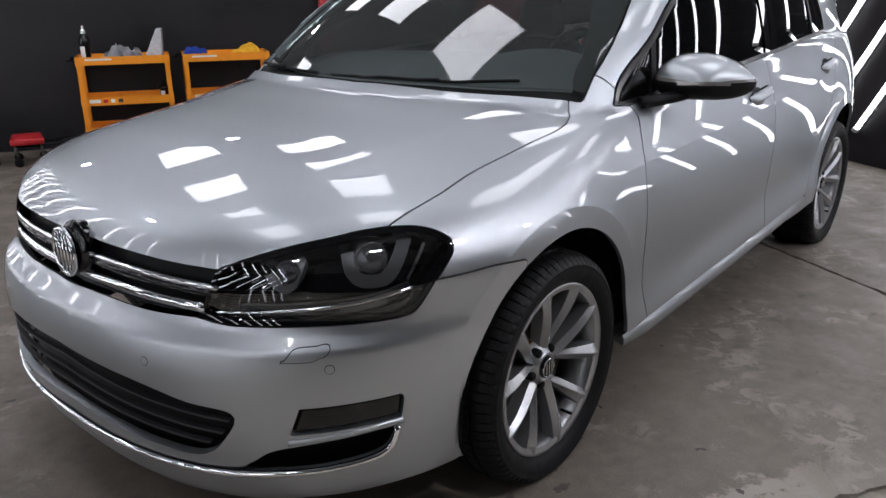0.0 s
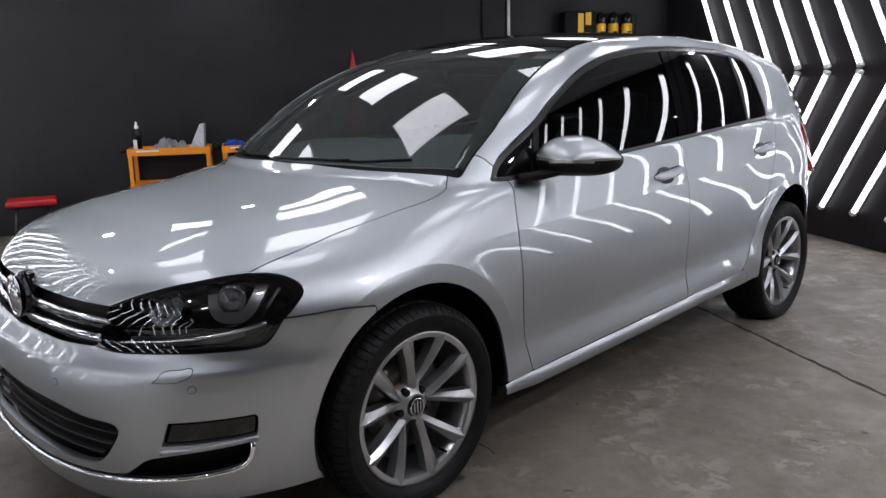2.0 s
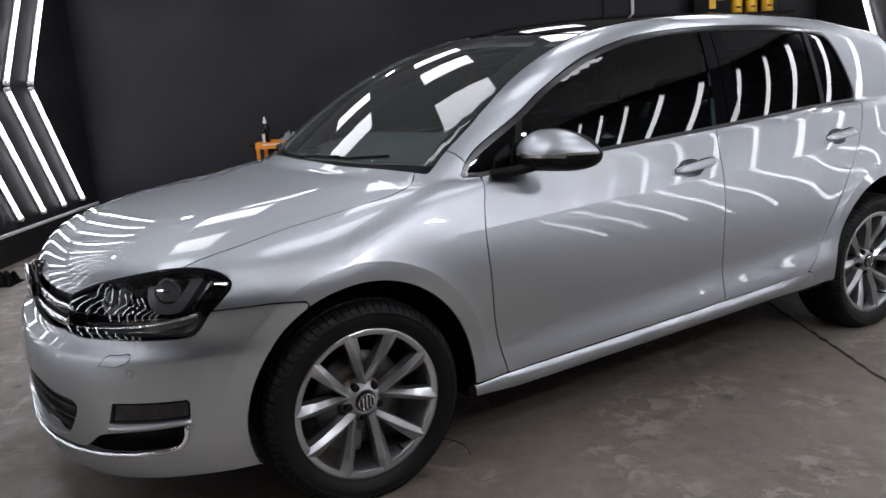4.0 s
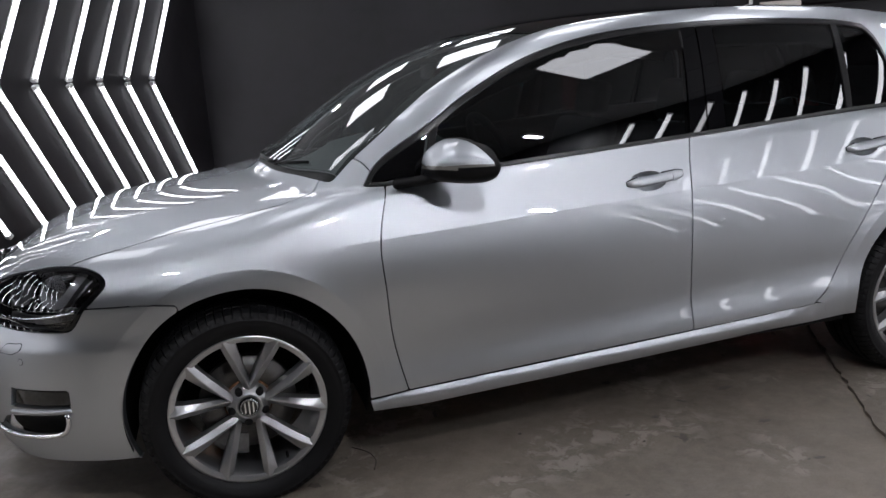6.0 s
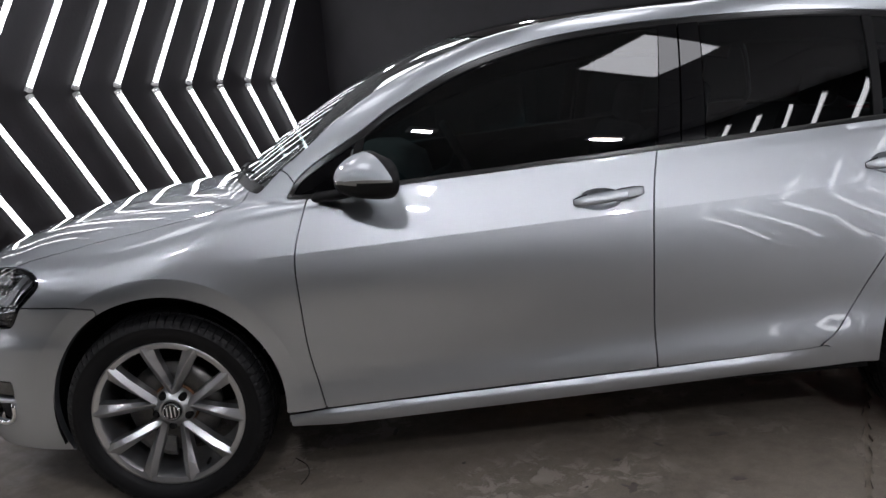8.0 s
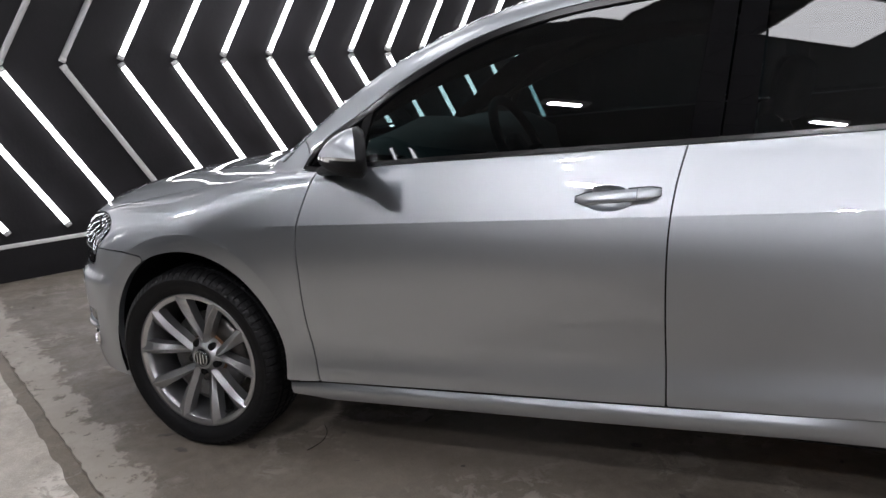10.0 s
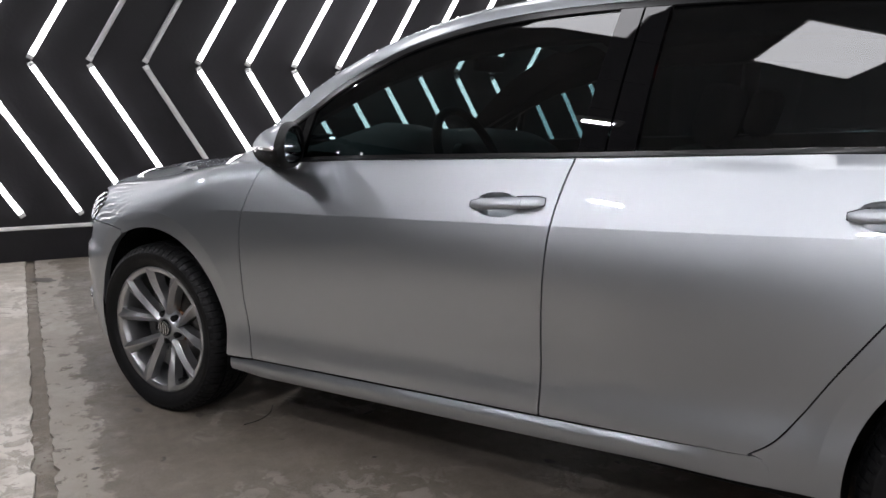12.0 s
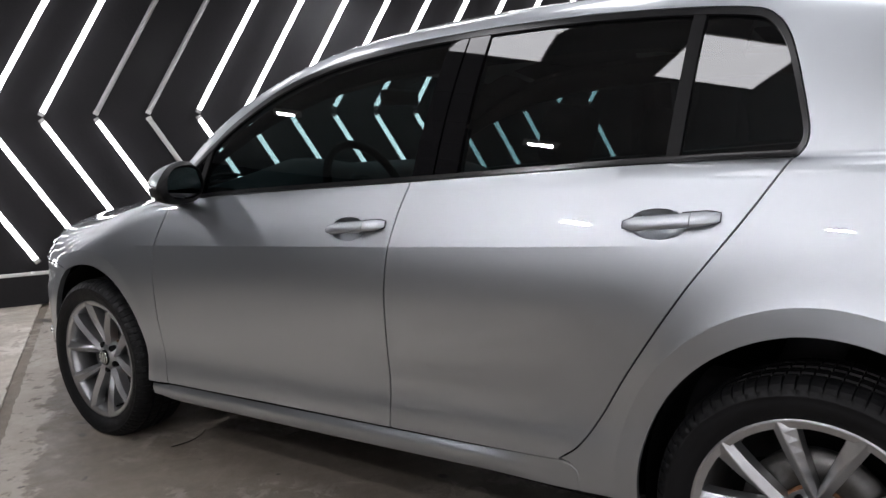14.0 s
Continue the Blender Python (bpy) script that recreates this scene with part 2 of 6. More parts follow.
def F(p):
    x, Y, z = p[:, 0], np.abs(p[:, 1]), p[:, 2]
    return smin(lower_body(x, Y, z), upper_body(x, Y, z), 0.008)


def grad(p, f=F):
    e = 0.0015
    g = np.stack([f(p + e * v) - f(p - e * v) for v in np.eye(3)], 1) / (2 * e)
    return g / np.maximum(np.linalg.norm(g, axis=1, keepdims=True), 1e-9)


def snap(p, f=F, level=0.0):
    """Moves points onto the surface."""
    p = np.array(p, float)
    for _ in range(12):
        g = np.stack([f(p + 0.001 * v) - f(p - 0.001 * v) for v in np.eye(3)], 1) / 0.002
        s = np.clip((f(p) - level) / np.maximum((g * g).sum(1), 0.05), -0.05, 0.05)
        p = p - g * s[:, None]
    return p


class Flat:
    """Parallel rays along one direction."""
    def __init__(self, way, up=(0, 0, 1)):
        self.way = np.array(way, float) / np.linalg.norm(way)
        s = np.cross(self.way, up)
        self.s = s / np.linalg.norm(s)
        self.t = np.cross(self.s, self.way)

    def flat(self, p):
        return np.stack([p @ self.s, p @ self.t], 1)

    def rays(self, q):
        o = q[:, :1] * self.s + q[:, 1:] * self.t - 2.6 * self.way
        return o, np.repeat(self.way[None], len(q), 0)


class Round:
    """Rays that run level towards an upright axis."""
    def __init__(self, x, turn):
        self.x, self.turn, self.r = x, turn, 0.85

    def flat(self, p):
        a = np.arctan2(p[:, 1], (p[:, 0] - self.x) * self.turn)
        return np.stack([a * self.r, p[:, 2]], 1)

    def rays(self, q):
        a = q[:, 0] / self.r
        d = np.stack([np.cos(a) * self.turn, np.sin(a), 0 * a], 1)
        o = np.array([self.x, 0, 0]) + 2.2 * d
        o[:, 2] = q[:, 1]
        return o, -d


SIDE, TOP = Flat((0, 1, 0)), Flat((0, 0, -1), (1, 0, 0))
SHOULDER = Flat((0, 0.75, -0.66))
FRONT, REAR = Round(0.05, -1), Round(2.5, 1)


def cast(fr, q, f=F, level=0.0):
    o, d = fr.rays(q)
    n = 110
    lo = np.zeros(len(q))
    hit = np.zeros(len(q), bool)
    span = 2.6
    for i in range(1, n + 1):
        s = span * i / n
        inside = f(o + d * s) < level
        fresh = inside & ~hit
        lo[fresh] = span * (i - 1) / n
        hit |= inside
    lo[~hit] = span * 0.6
    hi = lo + span / n
    for _ in range(24):
        mid = (lo + hi) / 2
        inside = f(o + d * mid[:, None]) < level
        hi, lo = np.where(inside, mid, hi), np.where(inside, lo, mid)
    return o + d * ((lo + hi) / 2)[:, None]


def spline(pts, n=12, sharp=()):
    """Catmull-Rom through 3D stations, ends included."""
    p = np.array(pts, float)
    if len(p) == 2:
        return np.linspace(p[0], p[1], n)
    e = np.vstack([2 * p[0] - p[1], p, 2 * p[-1] - p[-2]])
    out = []
    for i in range(len(p) - 1):
        a, b, c, d = e[i:i + 4]
        t = np.linspace(0, 1, n, endpoint=False)[:, None]
        out.append(0.5 * (2 * b + (c - a) * t + (2 * a - 5 * b + 4 * c - d) * t ** 2 + (3 * b - a - 3 * c + d) * t ** 3))
    return np.vstack(out + [p[-1:]])


def resample(p, step_len):
    seg = np.linalg.norm(np.diff(p, axis=0), axis=1)
    s = np.r_[0, np.cumsum(seg)]
    n = max(2, int(round(s[-1] / step_len)) + 1)
    q = np.linspace(0, s[-1], n)
    return np.stack([np.interp(q, s, p[:, k]) for k in range(p.shape[1])], 1)


def loop(*edges):
    """Joins edges end to end to a closed line of points; an edge runs either way."""
    es = [np.array(e, float) for e in edges]
    out = [es[0]]
    if len(es) > 1 and min(np.linalg.norm(es[0][0] - es[1][k]) for k in (0, -1)) < min(np.linalg.norm(es[0][-1] - es[1][k]) for k in (0, -1)):
        out[0] = es[0][::-1]
    for e in es[1:]:
        if np.linalg.norm(e[0] - out[-1][-1]) > np.linalg.norm(e[-1] - out[-1][-1]):
            e = e[::-1]
        out.append(e)
    p = np.vstack(out)
    keep = np.r_[True, np.linalg.norm(np.diff(p, axis=0), axis=1) > 1e-4]
    p = p[keep]
    return p[:-1] if np.linalg.norm(p[0] - p[-1]) < 1e-4 else p


def inside_poly(q, loops):
    r = np.zeros(len(q), bool)
    for c in loops:
        a, b = c, np.roll(c, -1, 0)
        for (x1, y1), (x2, y2) in zip(a, b):
            if y1 != y2:
                k = (q[:, 1] > min(y1, y2)) & (q[:, 1] <= max(y1, y2))
                r ^= k & (q[:, 0] < x1 + (q[:, 1] - y1) * (x2 - x1) / (y2 - y1))
    return r


def shrink(c, gap):
    """Moves a closed line inwards by gap."""
    area = 0.5 * np.sum(c[:, 0] * np.roll(c[:, 1], -1) - np.roll(c[:, 0], -1) * c[:, 1])
    a, b = np.roll(c, 1, 0), np.roll(c, -1, 0)
    e1, e2 = c - a, b - c
    n1 = np.stack([-e1[:, 1], e1[:, 0]], 1) / np.maximum(np.linalg.norm(e1, axis=1, keepdims=True), 1e-9)
    n2 = np.stack([-e2[:, 1], e2[:, 0]], 1) / np.maximum(np.linalg.norm(e2, axis=1, keepdims=True), 1e-9)
    n = n1 + n2
    n = n / np.maximum((n * n).sum(1, keepdims=True), 0.7) * 2
    return c + n * gap * (1 if area > 0 else -1)


def near(q, c, d):
    r = np.zeros(len(q), bool)
    for p in c:
        r |= np.abs(q - p).max(1) < d
    return r


CAR = new("car")
CAR.matrix_world = pose(0, 0, -SINK, 0, 0, 30)
tagged(CAR, "silver metallic five-door hatchback parked on a concrete floor", "car")


def link(name, verts, faces, mat, parent=None, normals=None, label="", smooth=True, corner=None):
    me = bpy.data.meshes.new(name)
    me.from_pydata([tuple(v) for v in verts], [], [tuple(int(i) for i in f) for f in faces])
    me.materials.append(mat)
    me.update()
    if smooth:
        me.polygons.foreach_set("use_smooth", [True] * len(me.polygons))
    if corner is not None:
        me.normals_split_custom_set([tuple(n) for n in corner])
    elif normals is not None:
        me.normals_split_custom_set_from_vertices([tuple(n) for n in normals])
    ob = new(name, me)
    if parent is not None:
        ob.parent = parent
    if label:
        tagged(ob, label)
    return ob


def panel(name, fr, outline, mat, parent=None, holes=(), gap=0.0018, thick=0.012, grid=0.022, level=0.0, f=F, mirror=True, label="", fine=0.012, extra=(), crease=False):
    """A sheet cut from the body surface inside an outline, with a folded edge. mirror: makes the twin on the other side too."""
    parents = parent if isinstance(parent, tuple) else (parent or CAR, parent or CAR)
    rings = []
    for k, o in enumerate((outline, *holes)):
        o = snap(resample(np.vstack([o, o[:1]]), fine)[:-1], f)
        c = fr.flat(o)
        rings.append(shrink(c, gap if k == 0 else -gap))
    allp = np.vstack(rings)
    lo, hi = allp.min(0), allp.max(0)
    gx, gy = np.meshgrid(np.arange(lo[0] + grid / 2, hi[0], grid), np.arange(lo[1] + grid / 2, hi[1], grid))
    gx = gx + (np.arange(gx.shape[0]) % 2)[:, None] * grid / 2
    q = np.stack([gx.ravel(), gy.ravel()], 1)
    q = q[inside_poly(q, rings)]
    q = q[~near(q, allp, grid * 0.45)]
    for line in extra:
        e = fr.flat(np.array(line))
        e = e[inside_poly(e, rings)]
        e = e[~near(e, allp, 0.004)]
        q = np.vstack([q[~near(q, e, grid * 0.35)], e])
    pts = np.vstack([allp, q])
    edges, s = [], 0
    for c in rings:
        edges += [(s + i, s + (i + 1) % len(c)) for i in range(len(c))]
        s += len(c)
    vs, _, fs, orig, _, _ = geometry.delaunay_2d_cdt([Vector(p) for p in pts], edges, [], 0, 1e-6)
    pts2 = np.array([v[:] for v in vs])
    tri = np.array([t for t in fs if len(t) == 3])
    tri = tri[inside_poly(pts2[tri].mean(1), rings)]
    P = cast(fr, pts2, f, level)
    N = grad(P, f)
    good = np.abs(f(P) - level) < 0.004
    tri = tri[good[tri].all(1)]
    e1, e2 = P[tri[:, 1]] - P[tri[:, 0]], P[tri[:, 2]] - P[tri[:, 0]]
    flip = (np.cross(e1, e2) * N[tri[:, 0]]).sum(1) < 0
    tri[flip] = tri[flip][:, ::-1]
    count = {}
    for t in tri:
        for a, b in ((t[0], t[1]), (t[1], t[2]), (t[2], t[0])):
            count[(a, b)] = 1
    rim = [(a, b) for a, b in count if (b, a) not in count]
    V, NN, faces = [P], [N], [tuple(t) for t in tri]
    if thick:
        base = len(P)
        ids = {}
        out, nor = [], []
        for a, b in rim:
            d = P[b] - P[a]
            side = np.cross(d, N[a])
            side /= max(np.linalg.norm(side), 1e-9)
            k = base + len(out)
            out += [P[a], P[b], P[b] - N[b] * thick, P[a] - N[a] * thick]
            nor += [side] * 4
            faces.append((k + 1, k, k + 3, k + 2))
        V.append(np.array(out))
        NN.append(np.array(nor))
    V, NN = np.vstack(V), np.vstack(NN)
    corner = None
    if crease:
        # vertices on the crease take the normal of each side
        C = NN[[i for t in faces for i in t]]
        mid = np.array([V[list(t)].mean(0) for t in faces for _ in t])
        ids = np.array([i for t in faces for i in t])
        at, inner = V[ids], ids < len(P)
        on = np.abs(at[:, 2] - crease_z(at[:, 0])) < 0.0008
        for hx, hz, lip in ARCHES:
            on |= np.abs(np.hypot(at[:, 0] - hx, at[:, 2] - hz) - lip - BAND) < 0.0012
        on &= inner
        C[on] = grad(at[on] + 0.5 * (mid - at)[on], f)
        corner = C
    ob = link(name, V, faces, mat, parents[0], NN, label, corner=corner)
    if mirror:
        M = np.array([1, -1, 1])
        rev, k = [], 0
        if corner is not None:
            for t in faces:
                rev.append(corner[k:k + len(t)][::-1] * M)
                k += len(t)
        twin = link(name, V * M, [t[::-1] for t in faces], mat, parents[1], NN * M, label, corner=np.vstack(rev) if rev else None)
        return ob, twin
    return ob


def mirrored(p):
    return np.array(p, float)[::-1] * np.array([1, -1, 1])


def L(*pts):
    """Stations on the left flank, given with the half width positive."""
    return np.array([(x, -y, z) for x, y, z in pts], float)


def flank(*pts):
    """Stations in side view, put on the flank."""
    p = np.array([(x, -0.9, z) for x, z in pts], float)
    return cast(SIDE, SIDE.flat(p))


# ---- car body ----
def arc(hx, hz, r, a0, a1, n=40):
    """Stations on a wheel arch in side view; degrees from the tail end, upwards."""
    a = np.radians(np.linspace(a0, a1, n))
    return [(hx + r * np.cos(q), hz + r * np.sin(q)) for q in a]


FA, RA = (0.012, 0.328, 0.353), (2.625, 0.336, 0.370)
LAMP_TOP, LAMP_OUT, LAMP_SEAM, LAMP_LOW = (-0.428, 0.722, 0.755), (-0.337, 0.806, 0.715), (-0.392, 0.817, 0.651), (-0.426, 0.801, 0.600)
LAMP_IN, GRILLE_END = (-0.708, 0.432, 0.574), (-0.692, 0.477, 0.678)
seam_a = math.degrees(math.atan2(0.652 - FA[1], -0.17 - FA[0]))
e_gap = spline(L(LAMP_TOP, (-0.30, 0.726, 0.793), (-0.14, 0.717, 0.835), (0.03, 0.729, 0.868), (0.17, 0.746, 0.896), (0.25, 0.728, 0.918), (0.300, 0.692, 0.945)))
e_lamp_top = spline(L(GRILLE_END, (-0.63, 0.562, 0.714), (-0.54, 0.648, 0.741), (-0.48, 0.690, 0.7535), LAMP_TOP))
e_lamp_out = spline(L(LAMP_TOP, (-0.393, 0.748, 0.754), (-0.364, 0.772, 0.744), (-0.345, 0.793, 0.729), LAMP_OUT))
e_lamp_side = spline(L(LAMP_OUT, (-0.343, 0.814, 0.698), (-0.373, 0.819, 0.668), LAMP_SEAM))
e_lamp_low = spline(L(LAMP_SEAM, LAMP_LOW, (-0.457, 0.782, 0.587), (-0.52, 0.738, 0.583), (-0.60, 0.660, 0.580), (-0.683, 0.519, 0.571), LAMP_IN))
e_lamp_in = spline(L(LAMP_IN, (-0.700, 0.455, 0.627), GRILLE_END))
e_nose = spline(L(GRILLE_END, (-0.735, 0.35, 0.684), (-0.765, 0.15, 0.690), (-0.770, 0.0, 0.692)))
e_grille_low = spline(L(LAMP_IN, (-0.745, 0.28, 0.566), (-0.770, 0.0, 0.562)))
e_hood_rear = spline(L((0.300, 0.692, 0.945), (0.268, 0.60, 0.945), (0.19, 0.35, 0.955), (0.16, 0.0, 0.958)))
e_seam = spline(L(LAMP_SEAM, (-0.319, 0.844, 0.653), (-0.25, 0.866, 0.657), (-0.165, 0.886, 0.654)))
e_arch_fender = flank(*arc(*FA, seam_a, -6))
e_arch_bumper = flank(*arc(*FA, 200, seam_a))
e_door_front = flank(*spline([(0.484, 0.924), (0.441, 0.769), (0.444, 0.615), (0.454, 0.468), (0.488, 0.300)]))
e_door_low_f = flank(*spline([(0.488, 0.300), (1.0, 0.322), (1.502, 0.340)]))
e_door_mid = flank(*spline([(1.502, 0.340), (1.497, 0.590), (1.501, 0.773), (1.517, 0.90), (1.539, 0.990)]))
e_belt_f = flank(*spline([(0.484, 0.924), (0.78, 0.948), (1.10, 0.967), (1.539, 0.990)]))
e_belt_r = flank(*spline([(1.539, 0.990), (2.04, 1.018), (2.38, 1.032), (2.545, 1.036)]))
e_door_low_r = flank(*spline([(1.502, 0.340), (1.994, 0.358), (2.04, 0.366)]))
e_door_rear = flank(*spline([(2.04, 0.366), (2.101, 0.406), (2.162, 0.48), (2.231, 0.589), (2.355, 0.772), (2.454, 0.905), (2.545, 1.036)]))
e_fender_top = spline(L((0.300, 0.692, 0.945), (0.325, 0.718, 0.945), (0.350, 0.712, 0.955)), 6)
e_tri_low = flank((0.419, 0.928), (0.45, 0.925), (0.484, 0.924))
e_fender_low = flank((0.488, 0.300), (0.43, 0.2955), tuple(arc(*FA, -6, -6, 1)[0]))

hood = panel("hood", TOP, loop(e_gap, e_hood_rear, mirrored(e_hood_rear), mirrored(e_gap), mirrored(e_lamp_top), mirrored(e_nose), e_nose, e_lamp_top), PAINT, mirror=False, grid=0.02, label="silver bonnet with two soft raised creases")


def dish_outline(cx, cz):
    return flank(*[(cx + 0.064 * math.cos(a), cz + 0.030 * math.sin(a)) for a in np.linspace(0, 2 * math.pi, 32, endpoint=False)])


def arch_line(k, a0, a1):
    hx, hz, lip = ARCHES[k]
    return [flank(*[(hx + r * math.cos(a), hz + r * math.sin(a)) for a in np.radians(np.arange(a0, a1, 1.6))]) for r in (lip + BAND - 0.012, lip + BAND, lip + BAND + 0.012)]


FH, RH = (1.350, 0.862), (2.285, 0.903)
def crease_lines(x0, x1):
    xs = np.arange(x0, x1, 0.015)
    return [flank(*[(x, crease_z(x) + d) for x in xs]) for d in (-0.012, 0.0, 0.012)]


front_door = panel("front_door", SIDE, loop(e_belt_f, e_door_front, e_door_low_f, e_door_mid), PAINT, holes=[dish_outline(*FH)], extra=crease_lines(0.44, 1.52), crease=True, grid=0.02, gap=0.0022, label="silver front door")
rear_door = panel("rear_door", SIDE, loop(e_belt_r, e_door_mid, e_door_low_r, e_door_rear), PAINT, holes=[dish_outline(*RH)], extra=crease_lines(1.49, 2.45), crease=True, grid=0.02, gap=0.0022, label="silver rear door")
for door, lp in ((front_door, loop(e_belt_f, e_door_front, e_door_low_f, e_door_mid)), (rear_door, loop(e_belt_r, e_door_mid, e_door_low_r, e_door_rear))):
    panel("door_card", SIDE, lp, BLACK_PLASTIC, door, level=-0.045, gap=-0.004, thick=0, grid=0.05)
for door, (cx, cz) in ((front_door, FH), (rear_door, RH)):
    panel("handle_dish", SIDE, dish_outline(cx, cz), PAINT, door, gap=-0.001, thick=0, grid=0.008, f=lambda p, cx=cx, cz=cz: F(p) + 0.025 * np.sqrt(np.clip(1 - ((p[:, 0] - cx) / 0.0655) ** 2 - ((p[:, 2] - cz) / 0.0315) ** 2, 0, 1)))
    # grip: a long flattened bar bridging the dish
    for sd, dr in ((-1, door[0]), (1, door[1])):
        def ring(x, zc, h, out, foot=0.10):
            """One rounded section of the grip, standing off the door."""
            base = cast(SIDE, np.array([[x, zc]]))[0]
            sec = []
            for q in range(16):
                a = 2 * math.pi * q / 16
                dy = 0.5 + foot / 2 + (0.5 - foot / 2) * math.copysign(abs(math.cos(a)) ** 0.55, math.cos(a))
                dz = math.copysign(abs(math.sin(a)) ** 0.62, math.sin(a)) * (0.86 if math.cos(a) > 0.3 else 1.0)
                yy = base[1] - out * dy + (zc + h * dz - base[2]) * 0.30
                sec.append((x, yy if sd < 0 else -yy, zc + h * dz))
            return sec
        def loft(rows):
            k = len(rows[0])
            fs = [(i * k + q, i * k + (q + 1) % k, (i + 1) * k + (q + 1) % k, (i + 1) * k + q) for i in range(len(rows) - 1) for q in range(k)]
            fs += [tuple(range(k)), tuple(range((len(rows) - 1) * k, len(rows) * k))]
            return [v for row in rows for v in row], fs
        def bar(nm, rows, mat, label=""):
            ob = link(nm, *loft(rows), mat, dr, label=label)
            bm = bmesh.new()
            bm.from_mesh(ob.data)
            bmesh.ops.recalc_face_normals(bm, faces=bm.faces[:])
            for q in bm.faces:
                q.smooth = len(q.verts) == 4
            bm.to_mesh(ob.data)
            bm.free()
        def at(u):
            """Place, half height and reach of the grip at a share of its length."""
            e0, e1 = min(1, max(u, 0) / 0.16), min(1, max(1 - u, 0) / 0.13)
            h = 0.0146 * (0.46 + 0.58 * e0 ** 0.8) * (0.55 + 0.45 * e1 ** 0.7)
            return cx - 0.080 + 0.212 * u, cz + 0.005 + 0.020 * (u - 0.4), h, 0.029 * max(0, 1 - abs(2 * u - 1) ** 3.2) ** 0.5 + 0.003
        split = 0.735
        bar("door_handle", [ring(*at(u)) for u in np.linspace(0, split, 24)], PAINT, "body-coloured pull handle")
        bar("handle_cap", [ring(*at(u)) for u in np.linspace(split + 0.006, 1, 10)], PAINT, "lock cap of the handle")
        # added black rims paint the shadow gap around the grip ends
        for ua, ub in ((-0.006, 0.20), (0.62, 1.003)):
            rows = []
            for u in np.linspace(ua, ub, 9):
                x, zc, h, _ = at(u)
                rows.append(ring(x, zc, h + 0.0013, 0.0035, -0.4))
            bar("handle_seal", rows, BLACK_PLASTIC, "thin black rim painting the shadow gap under the handle end")

# side frame: windscreen pillar, roof rail, rear pillar and quarter panel in one pressing
win_curve = spline([(0.419, 0.928), (0.476, 0.995), (0.659, 1.103), (0.77, 1.175), (0.962, 1.270), (1.154, 1.327), (1.348, 1.357), (1.6, 1.373), (1.95, 1.376), (2.235, 1.365), (2.41, 1.347), (2.47, 1.325), (2.515, 1.26), (2.562, 1.106), (2.562, 1.060), (2.545, 1.036)], 6)
e_glass_top = flank(*win_curve)
way = np.gradient(win_curve, axis=0)
way /= np.linalg.norm(way, axis=1, keepdims=True)
grow = (0.004 + 0.002 * step(1.5, 0.95, win_curve[:, 0])) * step(0.415, 0.53, win_curve[:, 0]) * step(2.56, 2.40, win_curve[:, 0])
e_win_top = flank(*(win_curve + np.stack([-way[:, 1], way[:, 0]], 1) * grow[:, None]))
e_pillar = spline(L((0.350, 0.712, 0.955), (0.405, 0.708, 1.008), (0.47, 0.704, 1.055), (0.56, 0.695, 1.122), (0.70, 0.660, 1.222), (0.85, 0.628, 1.293), (0.977, 0.607, 1.342), (1.06, 0.592, 1.372)))
pillar_cut, win_cut = 12, 4
e_pillar_foot, e_pillar_rise = e_pillar[:pillar_cut + 1], e_pillar[pillar_cut:]
e_win_foot, e_win_rise = e_win_top[:win_cut + 1], e_win_top[win_cut:]
e_fender_tip = spline([e_pillar[pillar_cut], 0.5 * (e_pillar[pillar_cut] + e_win_top[win_cut]) + np.array([0, 0, 0.008]), e_win_top[win_cut]], 6)
e_rail = spline(L((1.06, 0.592, 1.372), (1.4, 0.575, 1.41), (2.0, 0.555, 1.43), (2.6, 0.53, 1.40), (2.96, 0.505, 1.355)))
e_gate = spline(L((2.96, 0.505, 1.355), (3.03, 0.58, 1.26), (3.11, 0.64, 1.12), (3.19, 0.68, 0.98)))
e_lampcut = spline(L((3.19, 0.68, 0.98), (3.06, 0.80, 0.985), (2.98, 0.84, 0.93), (3.00, 0.86, 0.80), (3.02, 0.865, 0.745)))
e_rear_seam = spline(L((3.02, 0.865, 0.745), (2.97, 0.88, 0.70), (2.94, 0.885, 0.62)))
e_arch_rear = flank(*arc(*RA, 46, 186))
e_quarter_low = flank(tuple(arc(*RA, 46, 46, 1)[0]), (2.93, 0.62))
e_sill_end = flank(tuple(arc(*RA, 186, 186, 1)[0]), (2.20, 0.300), (2.10, 0.2955), (2.098, 0.345), (2.072, 0.3605), (2.04, 0.366))
fender = panel("front_fender", SHOULDER, loop(e_gap, e_fender_top, e_pillar_foot, e_fender_tip, e_win_foot, e_tri_low, e_door_front, e_fender_low, e_arch_fender, e_seam, e_lamp_side, e_lamp_out), PAINT, extra=arch_line(0, 5, 128) + crease_lines(0.36, 0.47), crease=True, grid=0.018)
side_frame = panel("side_frame", SIDE, loop(e_fender_tip, e_pillar_rise, e_rail, e_gate, e_lampcut, e_rear_seam, e_quarter_low, e_arch_rear, e_sill_end, e_door_rear, e_win_rise), PAINT, extra=arch_line(1, 20, 175), crease=True, grid=0.014, label="silver pillar, roof rail and quarter panel in one pressing")
SILL = cspline([-0.10, -0.072, -0.055, -0.038, -0.022, -0.010, 0.004], [-0.034, -0.012, -0.001, 0.0035, 0.002, -0.004, -0.010])
door_low = lambda x: 0.300 + 0.0395 * (x - 0.488)
